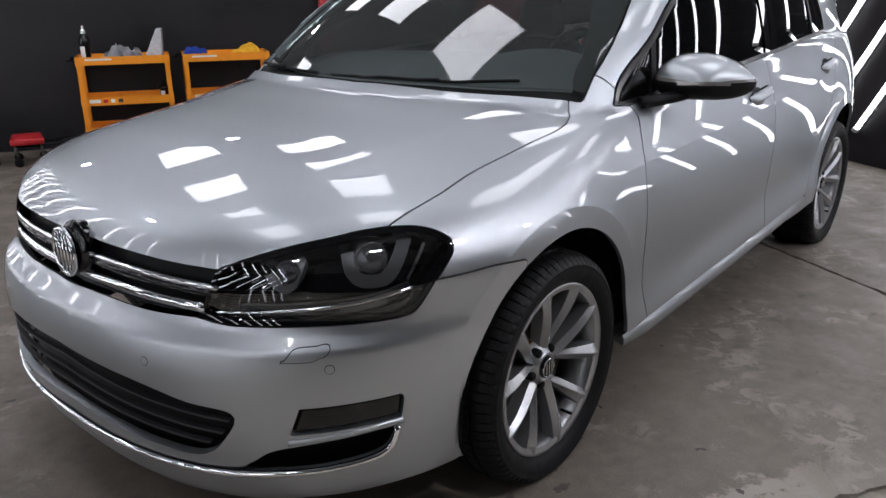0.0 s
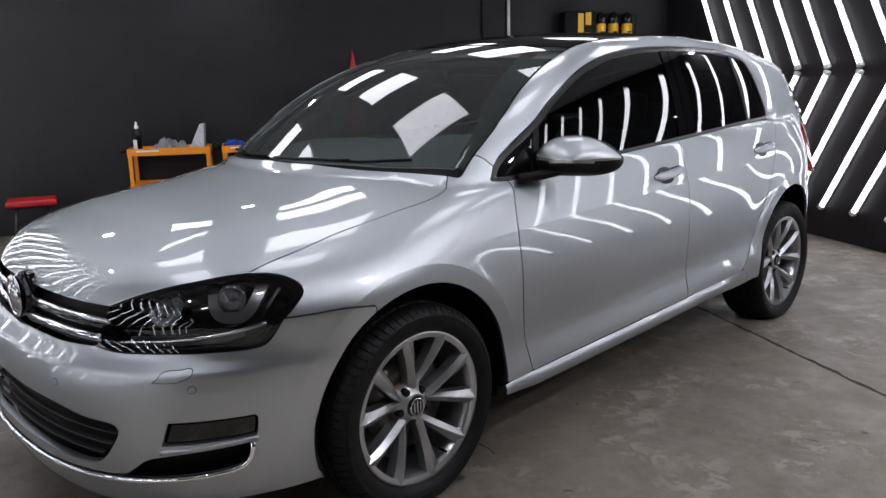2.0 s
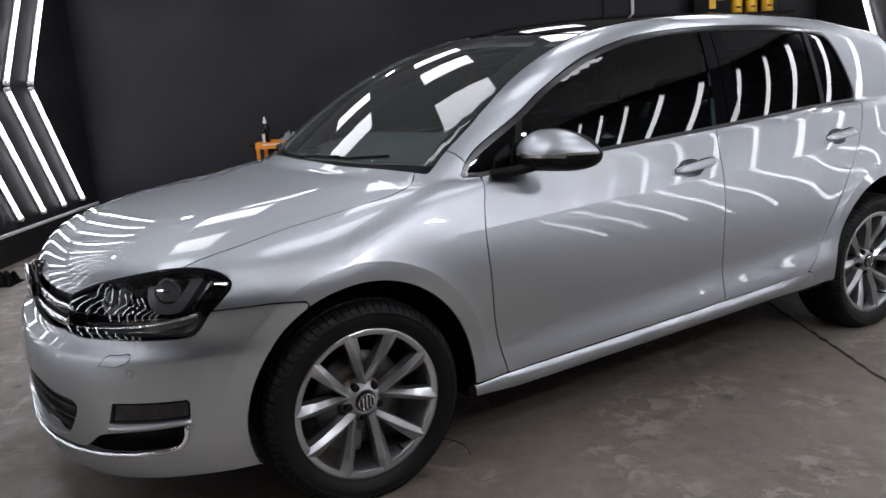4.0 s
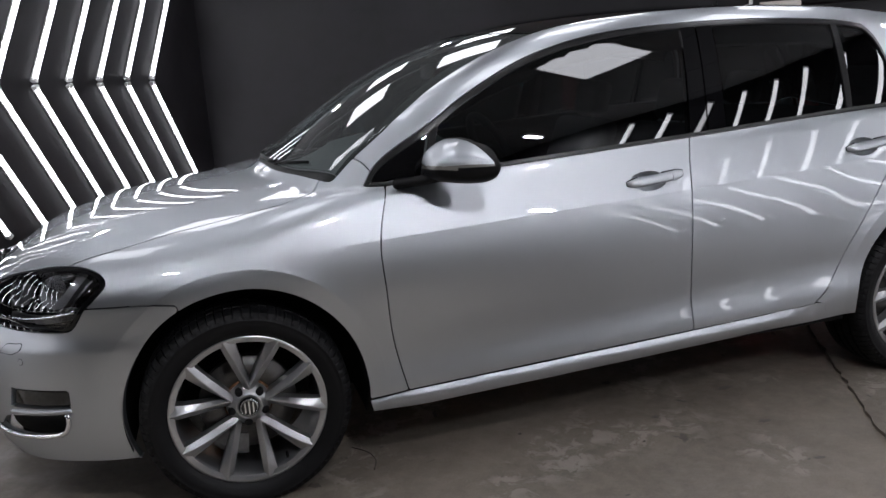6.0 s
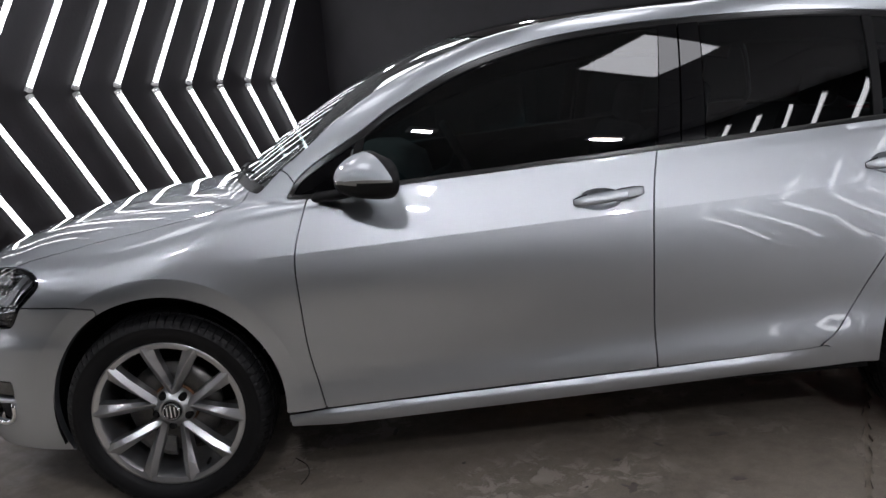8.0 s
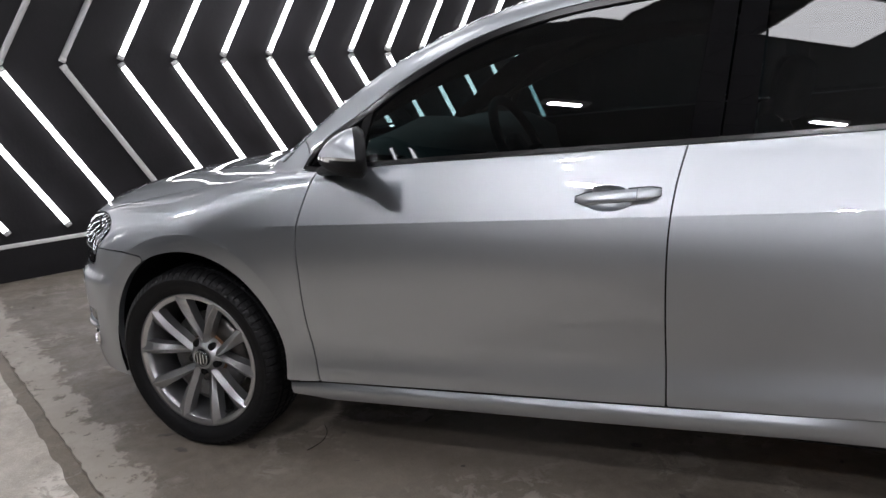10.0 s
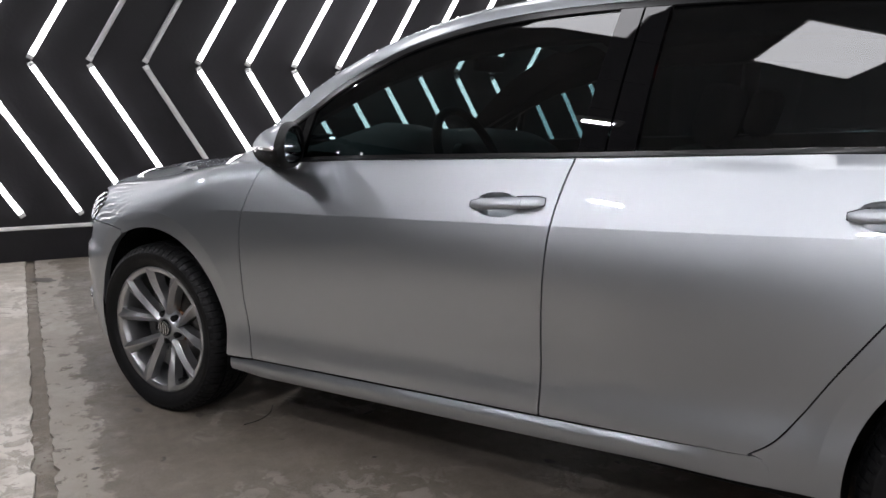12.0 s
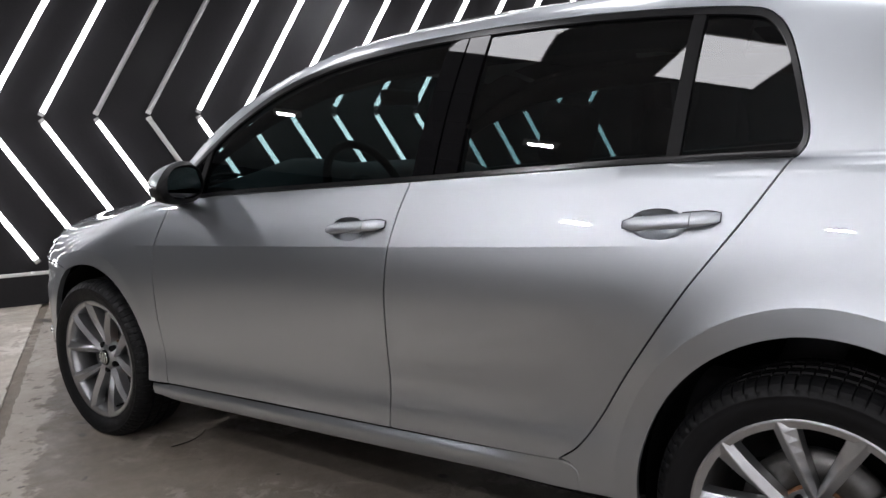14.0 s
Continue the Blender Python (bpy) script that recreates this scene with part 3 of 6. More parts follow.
e_sill_top = flank((0.368, 0.288), (0.42, 0.2925), *[(x, door_low(x) - 0.0015) for x in np.arange(0.488, 2.03, 0.1)], (2.04, 0.3625), (2.072, 0.3575), (2.096, 0.343))
e_sill_low = flank((0.374, 0.238), (0.7, 0.246), (1.05, 0.258), (2.096, 0.2965))
sill = panel("sill", SIDE, loop(e_sill_top, np.vstack([e_sill_top[-1:], e_sill_low[-1:]]), e_sill_low, np.vstack([e_sill_low[:1], e_sill_top[:1]])), PAINT, thick=0.03, gap=0.0005, fine=0.016, grid=0.012,
             f=lambda p: (np.abs(p[:, 1]) - WIDTH(p[:, 0]) - SILL(p[:, 2] - door_low(p[:, 0])) + 0.012 * step(0.55, 0.37, p[:, 0])) * (1 - step(1.78, 2.07, p[:, 0])) + F(p) * step(1.78, 2.07, p[:, 0]), label="silver sill below the doors")

panel("sill_joint", SIDE, flank((2.03, 0.352), (2.045, 0.3635), (2.075, 0.3595), (2.125, 0.35), (2.125, 0.298), (2.06, 0.2965), (2.03, 0.2955)), PAINT, level=-0.001, gap=0, thick=0, grid=0.012, fine=0.008)

# windows
win = loop(e_win_top, e_belt_r, e_belt_f, e_tri_low)
glass = loop(e_glass_top, e_belt_r, e_belt_f, e_tri_low)
win2 = SIDE.flat(snap(resample(np.vstack([glass, glass[:1]]), 0.012)[:-1]))
ring_in = cast(SIDE, shrink(win2, 0.014))
panel("inner_trim", SIDE, loop(e_pillar, e_rail, e_gate, np.vstack([e_gate[-1:], e_win_top[-1:]]), e_win_top, np.vstack([e_win_top[:1], e_pillar[:1]])), BLACK_PLASTIC, level=-0.03, gap=0, thick=0, grid=0.05)
roof_trim = [(x, z + 0.006) for x, z in win_curve if 0.47 < x < 2.42] + [(2.40, 1.255), (2.2, 1.288), (1.7, 1.297), (1.35, 1.284), (1.1, 1.247), (0.86, 1.170), (0.62, 1.060), (0.50, 0.990)]
panel("roof_trim", SIDE, flank(*roof_trim), BLACK_PLASTIC, level=-0.055, gap=0, thick=0.02, grid=0.05)
trim = panel("window_trim", SIDE, win, TRIM_BLACK, holes=[ring_in], level=0.003, gap=0.0012, thick=0.02, grid=0.03, label="matt black window surround")


def window(name, lo0, hi0, lo1, hi1, mat, level=-0.004, label="", thick=0.004):
    """A pane of the side window row between two slanted posts, given by their x at sill and top."""
    c = shrink(win2, 0.011)
    def cut(c, lo, hi, keep):
        z0, z1 = 0.95, 1.37
        sgn = lambda p: keep * (p[0] - (lo + (hi - lo) * (p[1] - z0) / (z1 - z0)))
        out = []
        for a, b in zip(c, np.roll(c, -1, 0)):
            sa, sb = sgn(a), sgn(b)
            if sa >= 0:
                out.append(a)
            if sa * sb < 0:
                out.append(a + (b - a) * sa / (sa - sb))
        return np.array(out)
    c = cut(cut(c, lo0, hi0, 1), lo1, hi1, -1)
    return panel(name, SIDE, cast(SIDE, c), mat, level=level, gap=0.0005, thick=thick, grid=0.02, label=label)


window("corner_glass", 0.3, 0.35, 0.60, 0.72, GLOSS_BLACK, label="small dark triangular corner window", level=-0.003)
window("corner_post", 0.605, 0.725, 0.632, 0.752, BLACK_PLASTIC, level=0.001, thick=0.02)
front_glass = window("front_window", 0.625, 0.745, 1.535, 1.593, TINT, label="dark tinted front door window")
window("door_post", 1.535, 1.593, 1.606, 1.652, GLOSS_BLACK, level=0.0015, thick=0.03)
window("door_post", 1.611, 1.657, 1.685, 1.722, GLOSS_BLACK, level=0.0015, thick=0.03)
rear_glass = window("rear_window", 1.690, 1.727, 2.272, 2.300, TINT, label="dark tinted rear door window")
window("divider_bar", 2.268, 2.296, 2.300, 2.326, BLACK_PLASTIC, level=0.002, thick=0.02)
quarter_glass = window("quarter_window", 2.302, 2.328, 2.9, 2.9, TINT, label="dark tinted rear quarter window")

# windscreen, roof, tail
e_ws_low = spline(L((0.350, 0.71, 0.955), (0.300, 0.62, 0.97), (0.230, 0.45, 0.975), (0.182, 0.2, 0.975), (0.168, 0.0, 0.975)))
e_header = spline(L((1.06, 0.592, 1.372), (0.985, 0.35, 1.39), (0.955, 0.0, 1.40)))
windscreen = panel("windscreen", TOP, loop(e_ws_low, mirrored(e_ws_low), mirrored(e_pillar), mirrored(e_header), e_header, e_pillar), SCREEN, mirror=False, gap=0.004, thick=0.004, level=-0.002, grid=0.035, f=lambda p: upper_body(p[:, 0], np.abs(p[:, 1]), p[:, 2]), label="large raked windscreen")
e_roof_rear = spline(L((2.96, 0.505, 1.355), (3.0, 0.25, 1.375), (3.01, 0.0, 1.38)))
panel("headliner", TOP, loop(e_header, mirrored(e_header), mirrored(e_rail), mirrored(e_roof_rear), e_roof_rear, e_rail), LINER, mirror=False, gap=-0.03, thick=0, level=-0.035, grid=0.08)
panel("cowl", TOP, loop(e_hood_rear, mirrored(e_hood_rear), mirrored(e_fender_top), mirrored(e_ws_low), e_ws_low, e_fender_top), BLACK_PLASTIC, mirror=False, gap=-0.01, thick=0, level=-0.014, grid=0.03, label="black cowl under the wipers")
panel("roof", TOP, loop(e_header, mirrored(e_header), mirrored(e_rail), mirrored(e_roof_rear), e_roof_rear, e_rail), GLOSS_BLACK, mirror=False, gap=0.003, grid=0.04, label="gloss black roof")
e_gate_low = spline(L((3.19, 0.68, 0.98), (3.30, 0.35, 0.96), (3.33, 0.0, 0.955)))
panel("rear_screen", REAR, loop(e_gate, e_gate_low, mirrored(e_gate_low), mirrored(e_gate), mirrored(e_roof_rear), e_roof_rear), GLOSS_BLACK, mirror=False, grid=0.05)
e_gate_side = spline(L((3.19, 0.68, 0.98), (3.26, 0.66, 0.85), (3.28, 0.66, 0.745)))
e_gate_base = spline(L((3.28, 0.66, 0.745), (3.38, 0.3, 0.72), (3.40, 0.0, 0.715)))
panel("tailgate", REAR, loop(e_gate_low, e_gate_side, e_gate_base, mirrored(e_gate_base), mirrored(e_gate_side), mirrored(e_gate_low)), PAINT, mirror=False, grid=0.04)
e_lamp_base = spline(L((3.28, 0.66, 0.745), (3.15, 0.80, 0.742), (3.02, 0.865, 0.745)))
panel("tail_light", REAR, loop(e_lampcut, e_gate_side, e_lamp_base), RED_LENS, level=0.004, thick=0.02, label="red tail light")
e_rb_side = flank((2.93, 0.62), tuple(arc(*RA, 46, 46, 1)[0]), *arc(*RA, 44, -8, 16))
e_rb_low = spline(L((3.0, 0.86, 0.29), (3.25, 0.65, 0.26), (3.40, 0.0, 0.25)))
panel("rear_bumper", REAR, loop(e_gate_base, e_lamp_base, e_rear_seam, e_rb_side, e_rb_low, mirrored(e_rb_low), mirrored(e_rb_side), mirrored(e_rear_seam), mirrored(e_lamp_base), mirrored(e_gate_base)), PAINT, mirror=False, grid=0.035)

# front bumper
LAMP_GREY = material("lamp_reflector_grey", (0.10, 0.10, 0.105), 0.3, 0.5)
e_bump_low = spline(L((-0.327, 0.85, 0.195), (-0.50, 0.775, 0.188), (-0.66, 0.60, 0.186), (-0.77, 0.3, 0.188), (-0.80, 0.0, 0.19)))
intake = spline(L((-0.842, 0.0, 0.445), (-0.820, 0.30, 0.436), (-0.783, 0.45, 0.416), (-0.745, 0.550, 0.403), (-0.748, 0.535, 0.355), (-0.765, 0.47, 0.300), (-0.80, 0.34, 0.297), (-0.825, 0.2, 0.304), (-0.84, 0.0, 0.308)))
fog = loop(L((-0.652, 0.668, 0.417), (-0.56, 0.745, 0.421), (-0.476, 0.806, 0.424), (-0.478, 0.807, 0.400), (-0.482, 0.808, 0.372), (-0.57, 0.735, 0.366), (-0.66, 0.645, 0.360)))
slot_top = spline(L((-0.835, 0.0, 0.272), (-0.80, 0.32, 0.270), (-0.735, 0.53, 0.274), (-0.712, 0.57, 0.290), (-0.688, 0.607, 0.318), (-0.655, 0.65, 0.330), (-0.60, 0.71, 0.3395), (-0.492, 0.803, 0.352)))
slot_low = spline(L((-0.492, 0.803, 0.352), (-0.496, 0.797, 0.318), (-0.520, 0.775, 0.289), (-0.60, 0.69, 0.274), (-0.72, 0.545, 0.262), (-0.79, 0.38, 0.258), (-0.825, 0.2, 0.257), (-0.83, 0.0, 0.256)))
bumper = panel("front_bumper", FRONT, loop(e_bump_low, mirrored(e_bump_low), mirrored(e_arch_bumper), mirrored(e_seam), mirrored(e_lamp_low), mirrored(e_grille_low), e_grille_low, e_lamp_low, e_seam, e_arch_bumper), PAINT, mirror=False, grid=0.016, thick=0.02, extra=[q for q in arch_line(0, 120, 195)], crease=True,
               holes=[loop(intake, mirrored(intake)), fog, fog[::-1] * np.array([1, -1, 1]), loop(slot_top, slot_low, mirrored(slot_low), mirrored(slot_top))], label="silver front bumper with two fog lamp recesses")
for nm, lp in (("intake_back", loop(intake, mirrored(intake))), ("slot_back", loop(slot_top, slot_low, mirrored(slot_low), mirrored(slot_top)))):
    panel(nm, FRONT, lp, BLACK_PLASTIC, mirror=False, level=-0.05, gap=-0.02, thick=0, grid=0.03)
panel("fog_back", FRONT, fog, BLACK_PLASTIC, level=-0.03, gap=-0.004, thick=0, grid=0.03)
fog_lens = panel("fog_lamp", FRONT, fog, GLOSS_BLACK, level=-0.008, gap=0.006, thick=0.004, grid=0.03, label="smoked fog lamp lens")


def strip(name, line, width, mat, level=0.003, thick=0.012, mirror=False, fr=FRONT, label="", parent=None):
    """A moulding along a line of the surface."""
    q = resample(fr.flat(np.array(line)), 0.012)
    d = np.gradient(q, axis=0)
    n = np.stack([-d[:, 1], d[:, 0]], 1) / np.linalg.norm(d, axis=1, keepdims=True)
    c = np.vstack([q + n * width / 2, (q - n * width / 2)[::-1]])
    return panel(name, fr, cast(fr, c), mat, parent, level=level, gap=0, thick=thick, grid=max(0.006, width / 2), fine=0.009, mirror=mirror, label=label)


for k, (za, zb) in enumerate(((0.412, 0.380), (0.378, 0.350), (0.344, 0.322))):
    wid = (0.54, 0.525, 0.49)[k]
    ln = spline(L((-0.745 - 0.01 * k, wid, zb), (-0.82, 0.3, (za + zb) / 2), (-0.84, 0.0, za)))
    strip("intake_bar", np.vstack([ln, mirrored(ln)[1:]]), 0.005, DARK_GREY, -0.010, 0.012)


# grille
grille = loop(e_grille_low, e_lamp_in, e_nose, mirrored(e_nose), mirrored(e_lamp_in), mirrored(e_grille_low))
panel("grille_back", FRONT, grille, BLACK_PLASTIC, mirror=False, level=-0.035, gap=-0.004, thick=0, grid=0.03, label="black radiator grille")
# headlights
lamp = loop(e_lamp_top, e_lamp_out, e_lamp_side, e_lamp_low, e_lamp_in)
lamp2 = FRONT.flat(snap(resample(np.vstack([lamp, lamp[:1]]), 0.012)[:-1]))
headlight = panel("headlight", FRONT, lamp, GLOSS_BLACK, holes=[cast(FRONT, shrink(lamp2, 0.012))], level=-0.001, gap=0.002, thick=0.05, grid=0.02, label="dark-lined projector headlight with a chrome blade")
panel("lens", FRONT, cast(FRONT, shrink(lamp2, 0.011)), LENS, level=0.0, gap=0, thick=0.0, grid=0.03, label="clear headlight lens")
panel("lamp_housing", FRONT, lamp, GLOSS_BLACK, level=-0.075, gap=0.001, thick=0, grid=0.03)


# ---- wheels ----
CALIPER = material("cast_caliper", (0.12, 0.118, 0.115), 0.55, 0.5, var=0.3, scale=50)
def lathe(profile, n, mod=None, angles=None):
    """Turns (radius, y) stations round the y axis."""
    vs, fs = [], []
    k = len(profile)
    for i in range(n):
        a = angles[i] if angles else 2 * math.pi * i / n
        for j, (r, y) in enumerate(profile):
            rr = r + (mod(i, j) if mod else 0)
            vs.append((rr * math.cos(a), y, rr * math.sin(a)))
    for i in range(n):
        for j in range(k - 1):
            a, b = i * k + j, ((i + 1) % n) * k + j
            fs.append((a, a + 1, b + 1, b))
    return vs, fs


def wheel(x, side, turn):
    w = link("wheel", *lathe([(0.165, -0.02), (0.205, -0.05), (0.214, -0.09), (0.225, -0.094), (0.2335, -0.097), (0.2335, -0.092), (0.222, -0.086), (0.214, -0.06), (0.20, 0.09), (0.232, 0.098)][2:], 72), RIM, CAR, label="silver ten-spoke alloy wheel")
    w.matrix_local = pose(x, side * 0.7745, HUB_Z) @ pose(0, 0, 0, 0, 0, 0 if side < 0 else 180) @ pose(0, 0, 0, 0, turn, 0)
    prof = [(0.226, -0.088), (0.236, -0.096), (0.246, -0.103), (0.248, -0.1045), (0.262, -0.1105), (0.272, -0.1125), (0.282, -0.1112), (0.2835, -0.1125), (0.286, -0.1105), (0.295, -0.105), (0.3035, -0.097), (0.3095, -0.086), (0.313, -0.074), (0.3140, -0.060), (0.3075, -0.058), (0.3075, -0.050), (0.3148, -0.048), (0.316, -0.020), (0.309, -0.018), (0.309, -0.008), (0.3165, -0.006), (0.3165, 0.018), (0.309, 0.02), (0.309, 0.03), (0.316, 0.032), (0.3145, 0.06), (0.3095, 0.086), (0.295, 0.105), (0.272, 0.112), (0.23, 0.095)]
    pitches = 76
    angles = [2 * math.pi * (k + o) / pitches for k in range(pitches) for o in (0.0, 0.40, 0.425, 0.535, 0.56)]
    def tread(i, j):
        if i % 5 in (2, 3):
            if j in (9, 10, 11, 12, 13):
                return (-0.002, -0.006, -0.007, -0.007, -0.006)[j - 9]
            if j in (16, 17, 20, 21, 24, 25):
                return -0.006
        return 0
    vs, fs = lathe(prof, len(angles), tread, angles)
    ct, st = math.cos(math.radians(turn)), math.sin(math.radians(turn))
    for k, (px, py, pz) in enumerate(vs):
        # the weight of the car flattens the foot of the tyre and bulges its wall
        h, g = pz * ct - px * st, px * ct + pz * st
        low = SINK + 0.0005 - HUB_Z
        press = max(0.0, 1 - (h - low) / 0.07)
        h = max(h, low)
        vs[k] = (g * ct - h * st, py * (1 + 0.05 * min(press, 1.0)), g * st + h * ct)
    tyre = link("tyre", vs, fs, RUBBER, w, label="black road tyre with narrow shoulder grooves")
    tyre.data.polygons.foreach_set("use_smooth", [i % (len(prof) - 1) < 9 or i % (len(prof) - 1) > 25 for i in range(len(tyre.data.polygons))])
    # spokes: five pairs that straddle the bolts; each has a slanting ridge between two facets, and deep sides
    for i in range(10):
        bolt, sd = 2 * math.pi * (i // 2 + 0.25) / 5, 1 if i % 2 else -1
        rows = []
        a1, a2 = bolt + sd * math.radians(33), bolt + sd * math.radians(17.8)
        start, end = Vector((0.052 * math.cos(a1), 0.052 * math.sin(a1))), Vector((0.2295 * math.cos(a2), 0.2295 * math.sin(a2)))
        c, s = (end - start).normalized()
        for q in range(9):
            k = q / 8
            mid = start.lerp(end, k)
            foot = 0.0108 + 0.0126 * k
            ridge = sd * foot * (0.5 - 0.85 * k)
            y = -0.0615 - 0.0345 * math.sin(math.pi / 2 * min(1, k * 1.06)) ** 1.25
            ring = []
            for u, dy in ((-foot, 0.046), (-foot * 0.97, 0.014 - 0.004 * k), (ridge - 0.0016, -0.001), (ridge + 0.0016, -0.001), (foot * 0.97, 0.014 - 0.004 * k), (foot, 0.046)):
                ring.append((mid.x - u * s, y + dy, mid.y + u * c))
            rows.append(ring)
        vs = [v for ring in rows for v in ring]
        fs = [(q * 6 + e, q * 6 + e + 1, q * 6 + e + 7, q * 6 + e + 6) for q in range(8) for e in range(5)]
        fs += [tuple(range(5, -1, -1)), tuple(range(48, 54))]
        link("spoke", vs, fs, RIM, w, smooth=False)
    link("hub", *lathe([(0.0, -0.062), (0.032, -0.062), (0.035, -0.067), (0.039, -0.067), (0.043, -0.060), (0.056, -0.052), (0.066, -0.038), (0.072, -0.02), (0.074, 0.0)], 48), RIM, w)
    link("centre_cap", *lathe([(0.0, -0.0745), (0.020, -0.0745), (0.026, -0.0735), (0.0295, -0.0715), (0.031, -0.066)], 36), GLOSS_BLACK, w, label="round dark hub cap with a bright ring")
    link("cap_ring", *lathe([(0.0235, -0.0748), (0.0245, -0.0760), (0.0262, -0.0755), (0.027, -0.0738)], 36), CHROME, w)
    for x0, z0, x1, z1 in ((-0.012, 0.016, -0.012, -0.016), (0.0, 0.020, 0.0, -0.020), (0.012, 0.016, 0.012, -0.016)):
        dx, dz = x1 - x0, z1 - z0
        q = 0.0019 / math.hypot(dx, dz)
        ring = [(x0 - dz * q, z0 + dx * q), (x0 + dz * q, z0 - dx * q), (x1 + dz * q, z1 - dx * q), (x1 - dz * q, z1 + dx * q)]
        c, s = math.cos(math.radians(turn)), math.sin(math.radians(turn))
        ring = [(x * c - z * s, x * s + z * c) for x, z in ring]
        link("cap_stroke", [(x, -0.0745, z) for x, z in ring] + [(x, -0.0765, z) for x, z in ring], [(4, 5, 6, 7), (0, 1, 5, 4), (1, 2, 6, 5), (2, 3, 7, 6), (3, 0, 4, 7)], CHROME, w, smooth=False)
    for i in range(5):
        a = 2 * math.pi * (i + 0.25) / 5
        vs, fs = lathe([(0.0, -0.064), (0.008, -0.064), (0.0116, -0.061), (0.0125, -0.052), (0.0125, -0.03)], 12)
        link("wheel_bolt", [(p[0] + 0.052 * math.cos(a), p[1], p[2] + 0.052 * math.sin(a)) for p in vs], fs, BLACK_PLASTIC, w)
    link("brake_disc", *lathe([(0.075, -0.022), (0.078, -0.024), (0.146, -0.024), (0.148, -0.010), (0.146, 0.004), (0.07, 0.004)], 64), STEEL, w, label="bare steel brake disc")
    caliper = []
    for k in range(9):
        a = math.radians(150 + 7 * k - turn)
        for r, y in ((0.10, -0.034), (0.150, -0.036), (0.168, -0.026), (0.168, 0.02), (0.10, 0.02)):
            caliper.append((r * math.cos(a) * (1 + 0.02 * (k % 3 == 1)), y, r * math.sin(a)))
    link("brake_caliper", caliper, [(k * 5 + q, k * 5 + (q + 1) % 5, k * 5 + 5 + (q + 1) % 5, k * 5 + 5 + q) for k in range(8) for q in range(5)] + [(4, 3, 2, 1, 0), (40, 41, 42, 43, 44)], CALIPER, w, smooth=False, label="cast brake caliper")
    vs, fs = lathe([(0.0, -0.096), (0.0035, -0.096), (0.0045, -0.092), (0.0045, -0.07), (0.004, -0.06)], 10)
    link("valve", [(p[0], p[1], p[2] - 0.197) for p in vs], fs, BLACK_PLASTIC, w, label="black tyre valve")
    link("brake_hub", *lathe([(0.0, -0.03), (0.07, -0.03), (0.075, -0.012)], 32), RUST, w)
    return w


for wx, sd, tn in ((0.0, -1, -29), (WHEELBASE, -1, -32), (0.0, 1, 0), (WHEELBASE, 1, 0)):
    wheel(wx, sd, tn)


def box(name, lo, hi, mat, parent=None, bevel=0.0, label="", seg=2):
    bm = bmesh.new()
    bmesh.ops.create_cube(bm, size=1)
    lo, hi = Vector(lo), Vector(hi)
    for v in bm.verts:
        v.co = Vector([(lo[i] + hi[i]) / 2 + v.co[i] * (hi[i] - lo[i]) for i in range(3)])
    if bevel:
        bmesh.ops.bevel(bm, geom=bm.edges[:], offset=bevel, segments=seg, affect="EDGES", profile=0.5)
    return mesh(name, bm, mat, parent, label, smooth=bool(bevel))


def mesh(name, bm, mat, parent=None, label="", smooth=True):
    me = bpy.data.meshes.new(name)
    bm.to_mesh(me)
    bm.free()
    me.materials.append(mat)
    if smooth:
        me.polygons.foreach_set("use_smooth", [True] * len(me.polygons))
    ob = new(name, me)
    if parent is not None:
        ob.parent = parent
    if label:
        tagged(ob, label)
    return ob


# wheel housings and underside
for hx, (cx, cz, r) in ((0, FA), (1, RA)):
    for sd in (-1, 1):
        vs, fs = [], []
        for i in range(33):
            a = math.radians(-15 + 210 * i / 32)
            for y in (0.842, 0.50):
                vs.append((cx + (r + 0.004) * math.cos(a), sd * y, cz + (r + 0.004) * math.sin(a)))
        fs = [(2 * i, 2 * i + 1, 2 * i + 3, 2 * i + 2) for i in range(32)]
        vs += [(cx, sd * 0.5, cz)]
        fs += [(2 * i + 1, 66, 2 * i + 3) for i in range(32)]
        link("wheel_housing", vs, fs, BLACK_PLASTIC, CAR)
box("underbody", (-0.68, -0.50, 0.20), (3.2, 0.50, 0.26), BLACK_PLASTIC, CAR)
box("cabin_floor", (0.38, -0.84, 0.262), (2.25, 0.84, 0.30), BLACK_PLASTIC, CAR)

# ---- room ----
ROOM_W, ROOM_E, ROOM_N, ROOM_S, CEIL = -2.760, 4.330, 4.690, -4.6, 2.5
WALL = material("matt_black_wall", (0.0125, 0.0118, 0.0137), 0.5, var=0.35, scale=3.0, bump=0.6, bump_scale=45, rough_var=0.15, spec=0.26)
CEILING = material("grey_ceiling_board", (0.21, 0.21, 0.217), 0.8, var=0.12, scale=5, bump=0.2, bump_scale=80)
GRID = material("ceiling_grid_bar", (0.20, 0.20, 0.205), 0.5)
WHITE = material("white_metal", (0.75, 0.75, 0.74), 0.4, var=0.05)
TUBE_LIT = material("lit_tube", (0.9, 0.9, 0.9), 0.4, emit=(0.95, 0.945, 1.0), power=TUBE_POWER)
TUBE_OFF = material("unlit_tube", (0.62, 0.62, 0.62), 0.3, var=0.05)
PANEL_LIT = material("lit_panel", (0.9, 0.9, 0.9), 0.4, emit=(0.94, 0.94, 1.0), power=PANEL_POWER)


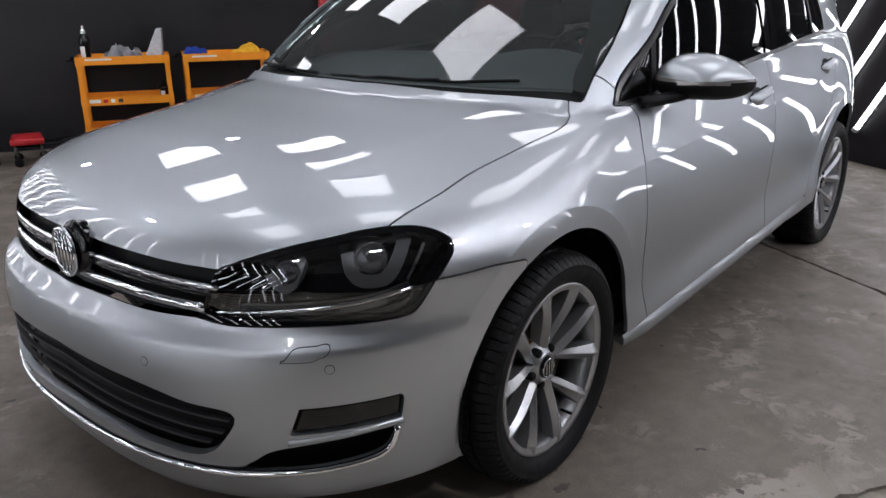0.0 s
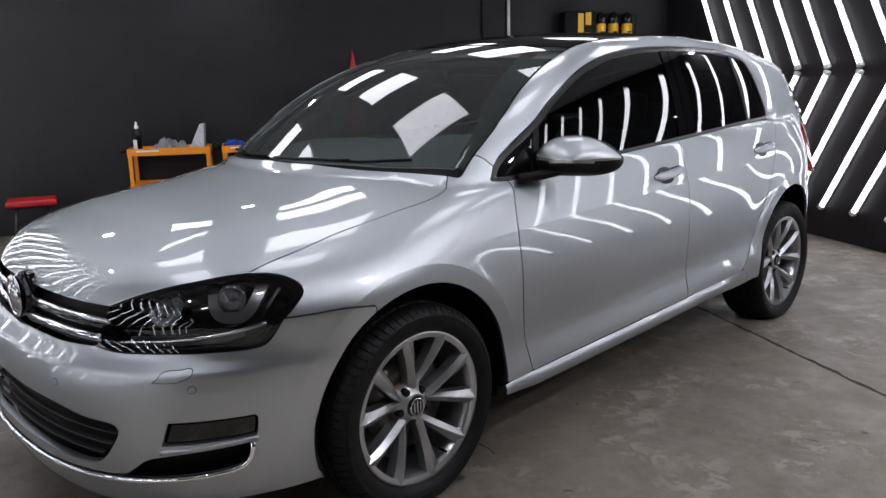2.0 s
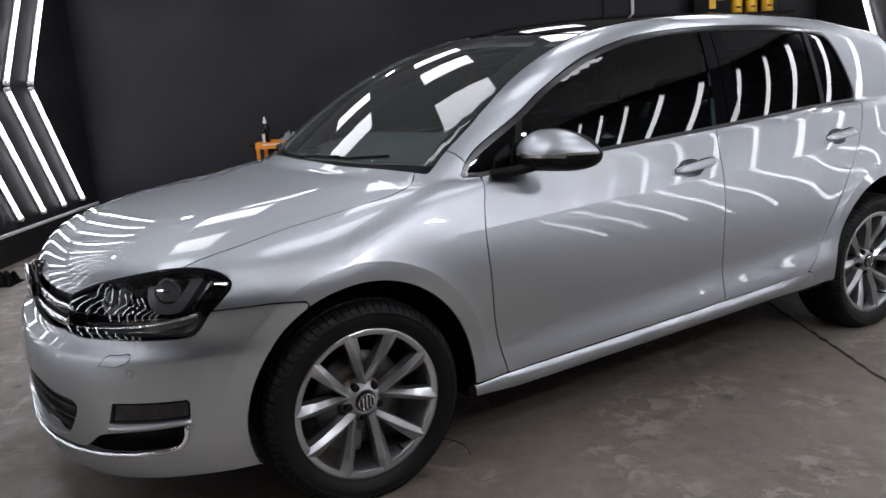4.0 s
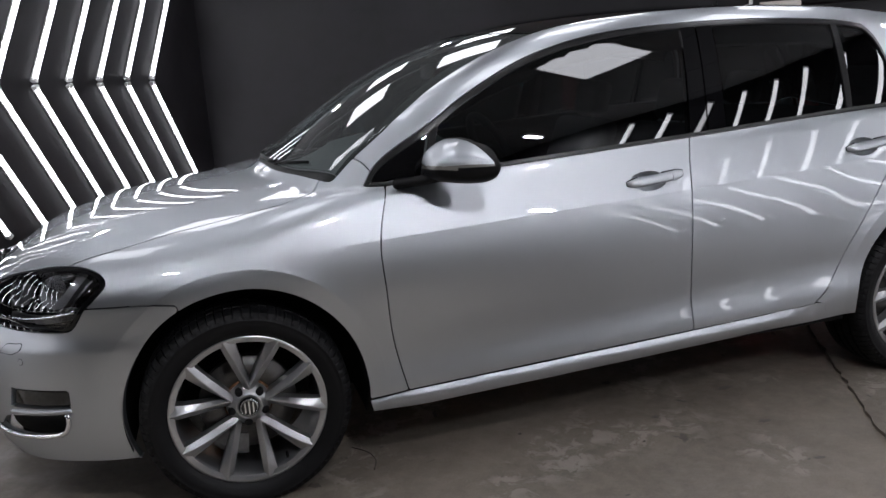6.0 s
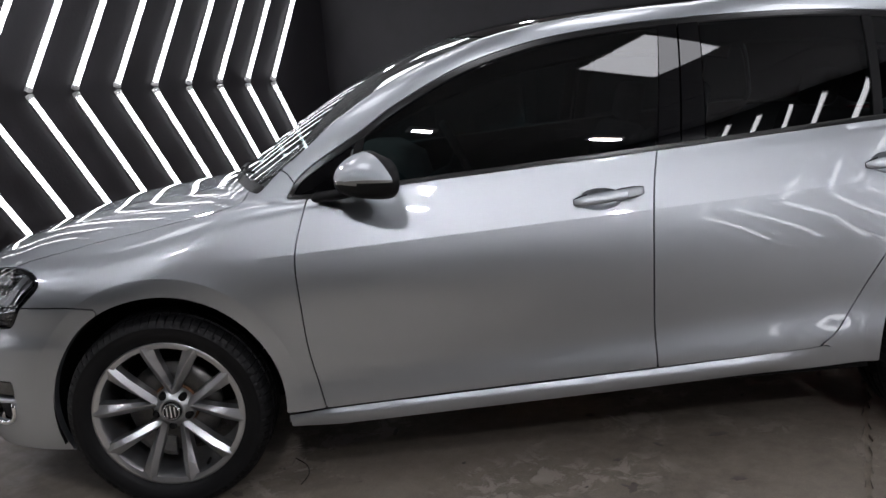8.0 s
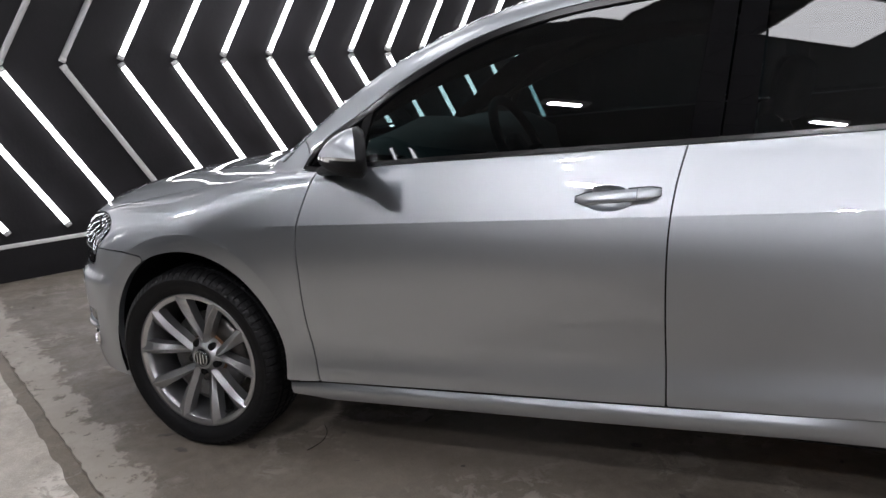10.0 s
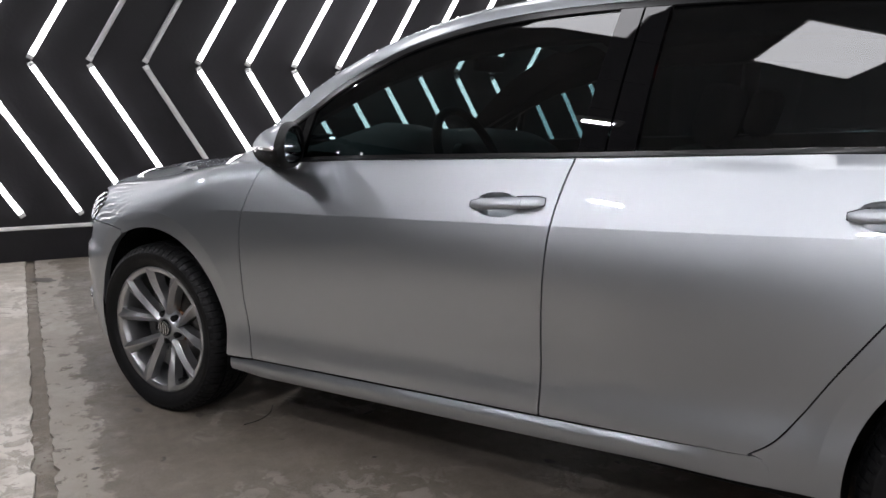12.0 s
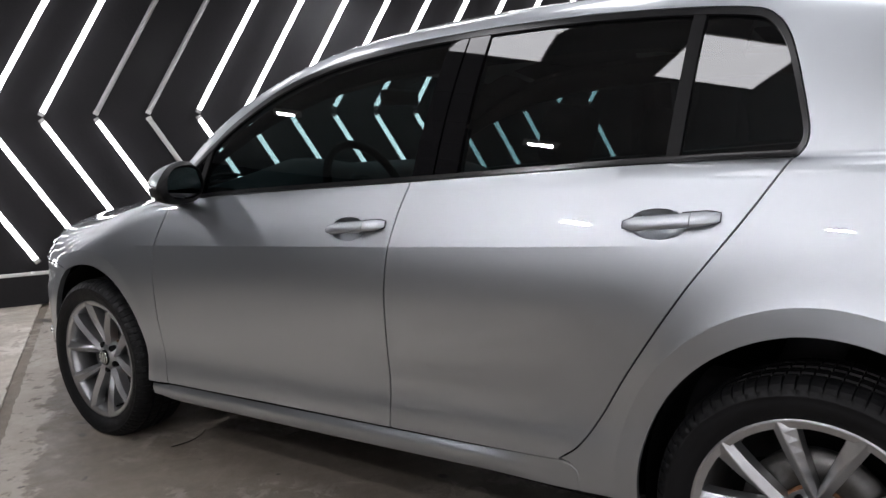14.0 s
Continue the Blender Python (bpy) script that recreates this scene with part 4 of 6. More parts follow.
def concrete(name, base, flake, amount, wet, border=None):
    """Worn concrete: blotches, dark chips, pale flaked coating and fine pits."""
    m = material(name, base, 0.5)
    nt = m.node_tree
    b = nt.nodes["Principled BSDF"]
    tc = nt.nodes.new("ShaderNodeTexCoord")

    def noise_node(scale, detail=8, rough=0.6, dist=0.0):
        n = nt.nodes.new("ShaderNodeTexNoise")
        n.inputs["Scale"].default_value, n.inputs["Detail"].default_value = scale, detail
        n.inputs["Roughness"].default_value, n.inputs["Distortion"].default_value = rough, dist
        nt.links.new(tc.outputs["Object"], n.inputs["Vector"])
        return n.outputs["Fac"]

    def ramp(src, a, b2, lo=0.0, hi=1.0):
        r = nt.nodes.new("ShaderNodeMapRange")
        for k, v in (("From Min", a), ("From Max", b2), ("To Min", lo), ("To Max", hi)):
            r.inputs[k].default_value = v
        nt.links.new(src, r.inputs["Value"])
        return r.outputs["Result"]

    def mix(fac, c1, c2):
        x = nt.nodes.new("ShaderNodeMix")
        x.data_type = "RGBA"
        nt.links.new(fac, x.inputs[0])
        for k, c in ((6, c1), (7, c2)):
            if isinstance(c, tuple):
                x.inputs[k].default_value = (*c, 1)
            else:
                nt.links.new(c, x.inputs[k])
        return x.outputs[2]

    def times(a, b2):
        x = nt.nodes.new("ShaderNodeMath")
        x.operation = "MULTIPLY"
        nt.links.new(a, x.inputs[0])
        nt.links.new(b2, x.inputs[1])
        return x.outputs[0]

    dark = tuple(0.62 * c for c in base)
    c = mix(ramp(noise_node(1.3, 6, 0.6), 0.35, 0.65), dark, base)
    c = mix(ramp(noise_node(18, 8, 0.7), 0.42, 0.72, 0, 0.55), c, tuple(1.35 * q for q in base))
    c = mix(ramp(noise_node(70, 6, 0.7), 0.55, 0.75, 0, 0.5), c, tuple(0.5 * q for q in base))
    c = mix(ramp(noise_node(260, 3, 0.6), 0.48, 0.68, 0, 0.55), c, tuple(0.45 * q for q in base))
    c = mix(ramp(noise_node(190, 3, 0.6), 0.56, 0.72, 0, 0.5), c, tuple(1.7 * q for q in base))
    patches = times(ramp(noise_node(2.1, 4, 0.55), 0.52, 0.60), ramp(noise_node(11, 9, 0.72, 0.6), amount, amount + 0.03))
    c = mix(patches, c, flake)
    if border is not None:
        # a ragged pale remnant of the coating along the joint
        xyz = nt.nodes.new("ShaderNodeSeparateXYZ")
        nt.links.new(tc.outputs["Object"], xyz.inputs[0])
        rag = nt.nodes.new("ShaderNodeMath")
        rag.operation = "MULTIPLY_ADD"
        rag.inputs[1].default_value = 0.42
        nt.links.new(noise_node(5.5, 10, 0.72, 0.4), rag.inputs[0])
        nt.links.new(xyz.outputs["Y"], rag.inputs[2])
        c = mix(times(ramp(rag.outputs[0], border + 0.225, border + 0.20), times(ramp(noise_node(14, 8, 0.7), 0.62, 0.56, 0, 0.9), ramp(xyz.outputs["X"], 1.3, 0.9))), c, tuple(1.4 * q for q in flake))
    vo = nt.nodes.new("ShaderNodeTexVoronoi")
    vo.inputs["Scale"].default_value = 5.5
    vo.inputs["Randomness"].default_value = 1.0
    wob = nt.nodes.new("ShaderNodeVectorMath")
    wob.operation = "ADD"
    nz = nt.nodes.new("ShaderNodeTexNoise")
    nz.inputs["Scale"].default_value = 25
    nt.links.new(tc.outputs["Object"], nz.inputs["Vector"])
    sc = nt.nodes.new("ShaderNodeVectorMath")
    sc.operation = "SCALE"
    sc.inputs["Scale"].default_value = 0.08
    nt.links.new(nz.outputs["Color"], sc.inputs[0])
    nt.links.new(tc.outputs["Object"], wob.inputs[0])
    nt.links.new(sc.outputs["Vector"], wob.inputs[1])
    nt.links.new(wob.outputs["Vector"], vo.inputs["Vector"])
    chips = times(ramp(vo.outputs["Distance"], 0.10, 0.06), ramp(noise_node(3.7, 2), 0.5, 0.56))
    c = mix(chips, c, tuple(0.25 * q for q in base))
    nt.links.new(c, b.inputs["Base Color"])
    nt.links.new(ramp(noise_node(5, 8, 0.7), 0.35, 0.65, wet, 0.75), b.inputs["Roughness"])
    bp = nt.nodes.new("ShaderNodeBump")
    bp.inputs["Strength"].default_value, bp.inputs["Distance"].default_value = 0.5, 0.003
    nt.links.new(noise_node(45, 8, 0.75), bp.inputs["Height"])
    b2 = nt.nodes.new("ShaderNodeBump")
    b2.inputs["Strength"].default_value, b2.inputs["Distance"].default_value = 0.6, 0.002
    nt.links.new(patches, b2.inputs["Height"])
    nt.links.new(bp.outputs["Normal"], b2.inputs["Normal"])
    nt.links.new(b2.outputs["Normal"], b.inputs["Normal"])
    return m


SLAB = concrete("worn_concrete", (0.152, 0.129, 0.104), (0.215, 0.192, 0.165), 0.51, 0.36, border=-0.99)
SLAB_PALE = concrete("pale_worn_concrete", (0.46, 0.415, 0.355), (0.57, 0.53, 0.475), 0.47, 0.35)
JOINT = concrete("joint_filler", (0.19, 0.16, 0.125), (0.25, 0.225, 0.19), 0.5, 0.6)


def slab(x0, y0, x1, y1, mat, seed):
    """One cast floor field with worn, uneven edges."""
    rnd = random.Random(seed)
    bm = bmesh.new()
    ring = []
    for (ax, ay), (bx, by), (nx, ny) in (((x0, y0), (x1, y0), (0, 1)), ((x1, y0), (x1, y1), (-1, 0)), ((x1, y1), (x0, y1), (0, -1)), ((x0, y1), (x0, y0), (1, 0))):
        n = max(2, int(math.hypot(bx - ax, by - ay) / 0.045))
        for i in range(n):
            w = abs(rnd.gauss(0, 0.007)) if i else 0.0
            ring.append((ax + (bx - ax) * i / n + nx * w, ay + (by - ay) * i / n + ny * w))
    top = [bm.verts.new((x, y, 0)) for x, y in ring]
    low = [bm.verts.new((x, y, -0.03)) for x, y in ring]
    bm.faces.new(top)
    for i in range(len(ring)):
        j = (i + 1) % len(ring)
        bm.faces.new((top[j], top[i], low[i], low[j]))
    bmesh.ops.recalc_face_normals(bm, faces=bm.faces[:])
    return mesh("slab", bm, mat, FLOOR, smooth=False)


FLOOR = tagged(box("floor", (ROOM_W - 0.2, ROOM_S - 0.2, -0.12), (ROOM_E + 0.2, ROOM_N + 0.2, -0.012), JOINT), "worn grey-brown concrete floor with joints, stains and flaked coating", "floor", kind="structure")
JX, JY = 2.345, -1.155
slab(ROOM_W, JY + 0.024, JX - 0.004, ROOM_N, SLAB, 1)
slab(JX + 0.004, JY + 0.024, ROOM_E, ROOM_N, SLAB, 2)
slab(ROOM_W, ROOM_S, JX - 0.004, JY - 0.024, SLAB_PALE, 3)
slab(JX + 0.004, ROOM_S, ROOM_E, JY - 0.024, SLAB, 4)
tagged(box("trim", (ROOM_W, ROOM_S, 0.222), (ROOM_W + 0.022, ROOM_N, 0.248), WHITE, None, 0.003), "thin white ledge along the foot of the wall", "trim", kind="structure")
tagged(box("baseboard", (ROOM_W, ROOM_S, 0.0), (ROOM_W + 0.012, ROOM_N, 0.221), WALL), "black board under the ledge", "baseboard", kind="structure")
tagged(box("wall_west", (ROOM_W - 0.15, ROOM_S - 0.15, 0), (ROOM_W, ROOM_N + 0.15, CEIL), WALL), "matt black wall with diagonal light tubes", "wall", kind="structure")
tagged(box("wall_east", (ROOM_E, ROOM_S - 0.15, 0), (ROOM_E + 0.15, ROOM_N + 0.15, CEIL), WALL), "matt black wall with diagonal light tubes", "wall", kind="structure")
tagged(box("wall_north", (ROOM_W, ROOM_N, 0), (ROOM_E, ROOM_N + 0.15, CEIL), WALL), "plain matt black wall", "wall", kind="structure")
tagged(box("wall_south", (ROOM_W, ROOM_S - 0.15, 0), (ROOM_E, ROOM_S, CEIL), WALL), "plain matt black wall", "wall", kind="structure")
def ceiling():
    """Grey tiles in a grid of thin bars, one mesh."""
    bm = bmesh.new()
    def slab_in(lo, hi, k):
        r = bmesh.ops.create_cube(bm, size=1)
        for v in r["verts"]:
            v.co = Vector([(lo[q] + hi[q]) / 2 + v.co[q] * (hi[q] - lo[q]) for q in range(3)])
        for f in {f for v in r["verts"] for f in v.link_faces}:
            f.material_index = k
    slab_in((ROOM_W - 0.15, ROOM_S - 0.15, CEIL), (ROOM_E + 0.15, ROOM_N + 0.15, CEIL + 0.1), 0)
    x = -0.86 - 0.295 - 3 * 0.59
    while x < ROOM_E:
        slab_in((x - 0.012, ROOM_S, CEIL - 0.006), (x + 0.012, ROOM_N, CEIL - 0.001), 1)
        x += 0.59
    y = 3.1 - 0.30 - 12 * 0.60
    while y < ROOM_N:
        slab_in((ROOM_W, y - 0.012, CEIL - 0.0055), (ROOM_E, y + 0.012, CEIL - 0.001), 1)
        y += 0.60
    ob = mesh("ceiling", bm, CEILING, smooth=False)
    ob.data.materials.append(GRID)
    return tagged(ob, "grey suspended tile ceiling with thin dark bars", "ceiling", kind="structure")


ceiling()


def tube_light(lit):
    """A slim batten with a light tube, along local z from 0 to its length, standing off a wall in +x."""
    n = TUBE_LEN
    t = new("tube_light")
    box("batten", (0.0, -0.018, 0.0), (0.022, 0.018, n), WHITE, t, 0.003)
    vs, fs = [], []
    for i in range(13):
        a = math.radians(-100 + 200 * i / 12)
        for z in (0.03, n - 0.03):
            vs.append((0.022 + 0.019 * math.cos(a), 0.019 * math.sin(a), z))
    fs = [(2 * i, 2 * i + 2, 2 * i + 3, 2 * i + 1) for i in range(12)]
    link("tube", vs, fs, TUBE_LIT if lit else TUBE_OFF, t, label="glowing white tube" if lit else "unlit tube")
    for z in (0.0, n - 0.03):
        box("end_cap", (0.018, -0.02, z), (0.044, 0.02, z + 0.03), WHITE, t, 0.004)
    return t


STEP, TIP_Z, SLANT, TUBE_LEN = 0.3687, 1.378, 30.5, 1.22
LIT, DARK = tube_light(True), tube_light(False)
LIT.matrix_world = DARK.matrix_world = pose(0, 0, -50)
used = {True: False, False: False}
for wall, wx, face in (("west", ROOM_W, 1), ("east", ROOM_E, -1)):
    for i in range(22):
        y = (3.743 - STEP * i) if wall == "west" else (3.58 - 0.3297 * i)
        if y < ROOM_S + 0.7 or (wall == "east" and i > 17):
            continue
        for up in (1, -1):
            lit = not (wall == "west" and (i == 11 or (i == 12 and up > 0)))
            lean = SLANT
            m = pose(wx, y, (TIP_Z if wall == "west" else 1.290) + up * 0.012, 0, 0, 0 if face > 0 else 180) @ pose(0, 0, 0, (-lean if up > 0 else 180 + lean) * (1 if face > 0 else -1), 0, 0)
            src = LIT if lit else DARK
            if not used[lit]:
                src.matrix_world = m
                ob, used[lit] = src, True
            else:
                ob = copy_thing(src, m)
            tagged(ob, "slim white light tube on a black wall, lit" if lit else "slim light tube on a black wall, not lit", "tube light", "chevron light tubes")


def ceiling_panel(x, y, wx, wy):
    t = new("ceiling_panel")
    t.matrix_world = pose(x, y, CEIL)
    box("panel_frame", (-wx / 2 - 0.012, -wy / 2 - 0.012, -0.012), (wx / 2 + 0.012, wy / 2 + 0.012, 0), WHITE, t)
    box("diffuser", (-wx / 2, -wy / 2, -0.016), (wx / 2, wy / 2, -0.0121), PANEL_LIT, t)
    return tagged(t, "square white light panel set in the ceiling", "ceiling light", "ceiling light panels")


for px in (-0.86, 0.32, 1.50, 2.68):
    for py in (3.1, 1.9, 0.70, -0.50):
        ceiling_panel(px, py, 0.52, 0.52)


def flood_lamp(x, y, turn, face, half=0.10):
    """A shallow ceiling flood lamp: housing, rim and bright face."""
    t = new("flood_lamp")
    t.matrix_world = pose(x, y, CEIL, 0, 0, turn)
    box("lamp_body", (-0.15, -0.06, -0.045), (0.15, 0.06, 0), WHITE, t, 0.008)
    box("lamp_face", (-half, -0.032 if half > 0.08 else -0.045, -0.0475), (half, 0.032 if half > 0.08 else 0.045, -0.0451), face, t)
    return tagged(t, "small white flood lamp on the ceiling, lit", "flood lamp", "ceiling flood lamps")


CORNER_LIT = material("lit_corner_lamp", (0.9, 0.9, 0.9), 0.4, emit=(0.94, 0.945, 1.0), power=CORNER_POWER)
SIDE_LIT = material("lit_side_lamp", (0.9, 0.9, 0.9), 0.4, emit=(0.94, 0.945, 1.0), power=0.34 * SPOT_POWER)
SPOT_LIT = material("lit_flood_face", (0.9, 0.9, 0.9), 0.4, emit=(0.95, 0.945, 1.0), power=SPOT_POWER)
# the lamp at (-1.5, -2.2) is added fill for bumper and south-west floor
for lx, ly, tn in ((-2.15, 1.3, 90), (-1.9, 3.7, 0), (-0.25, 3.95, 0), (4.2, 1.2, 90), (-1.5, -2.2, 0), (0.1, -2.15, 0), (2.05, -2.27, 0), (3.85, -2.2, 0)):
    flood_lamp(lx, ly, tn, SPOT_LIT if ly < 0 and lx > 1 else SIDE_LIT if (ly < 0 and lx > 0) or lx < -2 else CORNER_LIT, 0.14 if lx > 3 and ly < 0 else 0.10 if ly < 0 else 0.08 if lx < -2 else 0.06)


# ---- car details ----
def tube(name, pts, r, mat, parent=None, n=10, label="", closed=False, flat=1.0):
    """A round or flattened rod along a line of points."""
    p = np.array(pts, float)
    k = len(p)
    vs, fs = [], []
    d = np.gradient(p, axis=0)
    if closed:
        d = np.roll(p, -1, 0) - np.roll(p, 1, 0)
    d /= np.linalg.norm(d, axis=1, keepdims=True)
    up = np.array([0, 0, 1.0])
    for i in range(k):
        s = np.cross(d[i], up)
        if np.linalg.norm(s) < 0.1:
            s = np.cross(d[i], [1.0, 0, 0])
        s /= np.linalg.norm(s)
        t = np.cross(s, d[i])
        rr = r[i] if hasattr(r, "__len__") else r
        for j in range(n):
            a = 2 * math.pi * j / n
            vs.append(p[i] + rr * (math.cos(a) * s + flat * math.sin(a) * t))
    for i in range(k if closed else k - 1):
        for j in range(n):
            a, b = i * n + j, i * n + (j + 1) % n
            c, e = ((i + 1) % k) * n + (j + 1) % n, ((i + 1) % k) * n + j
            fs.append((a, b, c, e))
    if not closed:
        fs += [tuple(range(n))[::-1], tuple(range((k - 1) * n, k * n))]
    ob = link(name, vs, fs, mat, parent, label=label)
    bm = bmesh.new()
    bm.from_mesh(ob.data)
    bmesh.ops.recalc_face_normals(bm, faces=bm.faces[:])
    bm.to_mesh(ob.data)
    bm.free()
    return ob


def ring_pts(c, r, ax=(0, 1, 0), n=40, squash=1.0):
    ax = Vector(ax).normalized()
    q = Vector((0, 0, 1)) if abs(ax.z) < 0.9 else Vector((1, 0, 0))
    u = ax.cross(q).normalized()
    v = ax.cross(u).normalized()
    return [Vector(c) + u * r * math.cos(2 * math.pi * i / n) + v * r * squash * math.sin(2 * math.pi * i / n) for i in range(n)]


# round emblem on the grille: chrome ring, dark dish and plain bars
badge = link("emblem", [(-0.780 + 0.02 * (rr > 0.06), rr * math.cos(2 * math.pi * i / 48), 0.646 + rr * math.sin(2 * math.pi * i / 48)) for i in range(48) for rr in (0.0005, 0.050, 0.066)],
             [(i * 3 + j, ((i + 1) % 48) * 3 + j, ((i + 1) % 48) * 3 + j + 1, i * 3 + j + 1) for i in range(48) for j in (0, 1)], GLOSS_BLACK, CAR, label="round chrome-ringed emblem on the grille")
tube("emblem_ring", ring_pts((-0.786, 0, 0.646), 0.053, (1, 0, 0), 48), 0.0055, CHROME, badge, closed=True)
for y0, z0, y1, z1 in ((-0.034, 0.034, -0.034, -0.034), (-0.017, 0.045, -0.017, -0.045), (0.0, 0.048, 0.0, -0.048), (0.017, 0.045, 0.017, -0.045), (0.034, 0.034, 0.034, -0.034)):
    tube("emblem_bar", [(-0.786, y0, 0.646 + z0), (-0.7865, (y0 + y1) / 2, 0.646 + (z0 + z1) / 2), (-0.786, y1, 0.646 + z1)], 0.0042, CHROME, badge, 8)
link("emblem_base", *(lambda vf: ([(-0.77 + p[1], p[0], 0.646 + p[2]) for p in vf[0]], vf[1]))(lathe([(0.0, 0.012), (0.064, 0.012), (0.066, 0.018), (0.060, 0.045)], 40)), GLOSS_BLACK, badge)

# headlight innards
LAMP_DARK = material("projector_lens", (0.10, 0.10, 0.11), 0.06, 0.6, 1.0)
REFLECTOR = material("lamp_reflector_bright", (0.6, 0.6, 0.62), 0.12, 1.0)
strip("light_guide", spline(L((-0.528, 0.706, 0.708), (-0.533, 0.722, 0.675), (-0.519, 0.737, 0.657), (-0.478, 0.766, 0.657), (-0.448, 0.775, 0.686), (-0.415, 0.772, 0.728))), 0.026, LAMP_GREY, -0.028, 0.03, mirror=True, parent=headlight, label="grey U-shaped light guide")
strip("light_guide", spline(L((-0.644, 0.586, 0.672), (-0.641, 0.602, 0.650), (-0.626, 0.625, 0.646), (-0.607, 0.637, 0.684), (-0.596, 0.634, 0.704))), 0.018, LAMP_GREY, -0.028, 0.03, mirror=True, parent=headlight, label="grey U-shaped light guide")
strip("reflector", spline(L((-0.500, 0.712, 0.722), (-0.45, 0.745, 0.728), (-0.402, 0.768, 0.731))), 0.010, REFLECTOR, -0.022, 0.012, mirror=True, parent=headlight)
strip("lamp_side", spline(L((-0.382, 0.786, 0.716), (-0.41, 0.79, 0.685), (-0.437, 0.788, 0.652))), 0.006, REFLECTOR, -0.022, 0.012, mirror=True, parent=headlight)
strip("lamp_floor", spline(L((-0.69, 0.52, 0.588), (-0.60, 0.66, 0.598), (-0.50, 0.755, 0.610), (-0.43, 0.80, 0.630))), 0.020, DARK_GREY, -0.045, 0.012, mirror=True, parent=headlight)
strip("turn_lamp", spline(L((-0.56, 0.706, 0.606), (-0.52, 0.738, 0.610), (-0.478, 0.766, 0.619))), 0.018, LAMP_GREY, -0.020, 0.01, mirror=True, parent=headlight, label="ribbed turn lamp")
for sd, hl in ((-1, headlight[0]), (1, headlight[1])):
    for c, r in (((-0.475, 0.715, 0.694), 0.030), ((-0.600, 0.600, 0.674), 0.022)):
        ax = np.array([-0.62, -0.78 * 1, 0.0])
        vs, fs = lathe([(0.0, -0.020 * r / 0.03), (r * 0.5, -0.017 * r / 0.03), (r * 0.85, -0.007 * r / 0.03), (r, 0.0), (r * 1.12, -0.004), (r * 1.2, 0.012)], 28)
        m = Matrix.Translation((c[0], sd * c[1], c[2])) @ Vector((-0.62, sd * 0.78, 0)).to_track_quat("-Y", "Z").to_matrix().to_4x4()
        link("projector", [tuple(m @ Vector(v)) for v in vs], fs, LAMP_DARK, hl, label="round projector lens in a bright ring")

# bright mouldings: rounded rods laid on the surface
def moulding(name, line, r, mat, lift, parent=None, flat=1.0, both=True, label=""):
    p = snap(resample(np.array(line), 0.015))
    p = p + grad(p) * lift
    if both:
        q = p[::-1] * np.array([1, -1, 1])
        p = np.vstack([p, q[1:]])
        return tube(name, p, r, mat, parent or CAR, 10, label, flat=flat)
    return [tube(name, p * np.array([1, k, 1]), r, mat, parent or CAR, 10, label, flat=flat) for k in (1, -1)]


moulding("chrome_strip", slot_low, 0.0075, CHROME, 0.002, bumper, label="thin chrome strip along the bumper")
moulding("fog_bar", spline(L((-0.665, 0.640, 0.342), (-0.57, 0.735, 0.354), (-0.478, 0.808, 0.363))), 0.007, PAINT, 0.0, bumper, both=False)
moulding("grille_bar", spline(L((-0.707, 0.45, 0.599), (-0.745, 0.28, 0.600), (-0.77, 0.0, 0.600))), 0.012, CHROME, -0.008, flat=1.0, label="chrome grille bar")
moulding("grille_bar", spline(L((-0.698, 0.485, 0.645), (-0.745, 0.28, 0.648), (-0.77, 0.0, 0.650))), 0.0065, CHROME, -0.006, label="chrome grille bar")
moulding("grille_bar", spline(L((-0.698, 0.480, 0.632), (-0.745, 0.28, 0.634), (-0.77, 0.0, 0.636))), 0.010, GLOSS_BLACK, -0.012)
moulding("chrome_blade", spline(L((-0.705, 0.46, 0.590), (-0.658, 0.577, 0.600), (-0.587, 0.675, 0.609), (-0.507, 0.748, 0.622), (-0.425, 0.80, 0.640))), 0.0045, CHROME, -0.018, both=False)

# washer cover and parking sensors in the bumper: thin dark seams with their own plates
wash = loop(spline(L((-0.687, 0.652, 0.523), (-0.672, 0.660, 0.553), (-0.660, 0.668, 0.561), (-0.632, 0.698, 0.562), (-0.606, 0.720, 0.561), (-0.616, 0.715, 0.540), (-0.632, 0.706, 0.526), (-0.650, 0.690, 0.522), (-0.687, 0.652, 0.523)), 6))
panel("washer_cover", FRONT, wash, PAINT, bumper, level=0.0016, gap=0.001, thick=0.003, grid=0.012, fine=0.006)
panel("washer_seam", FRONT, wash, BLACK_PLASTIC, bumper, level=0.0006, gap=-0.0007, thick=0.003, grid=0.02, fine=0.006)
for c in ((-0.610, 0.722, 0.503), (-0.80, 0.346, 0.487)):
    p0 = snap(L(c))[0]
    q0 = FRONT.flat(p0[None])[0]
    circ = lambda r: cast(FRONT, np.array([q0 + r * np.array([math.cos(a), math.sin(a)]) for a in np.linspace(0, 2 * math.pi, 24, endpoint=False)]))
    panel("parking_sensor", FRONT, circ(0.0085), PAINT, bumper, level=0.0012, gap=0, thick=0.002, grid=0.006, fine=0.0025)
    panel("sensor_seam", FRONT, circ(0.0098), DARK_GREY, bumper, level=0.0006, gap=0, thick=0.002, grid=0.008, fine=0.003)

# door mirrors
CLEAR_STRIP = material("indicator_lens", (0.32, 0.31, 0.29), 0.12, 0.5, 1.0)


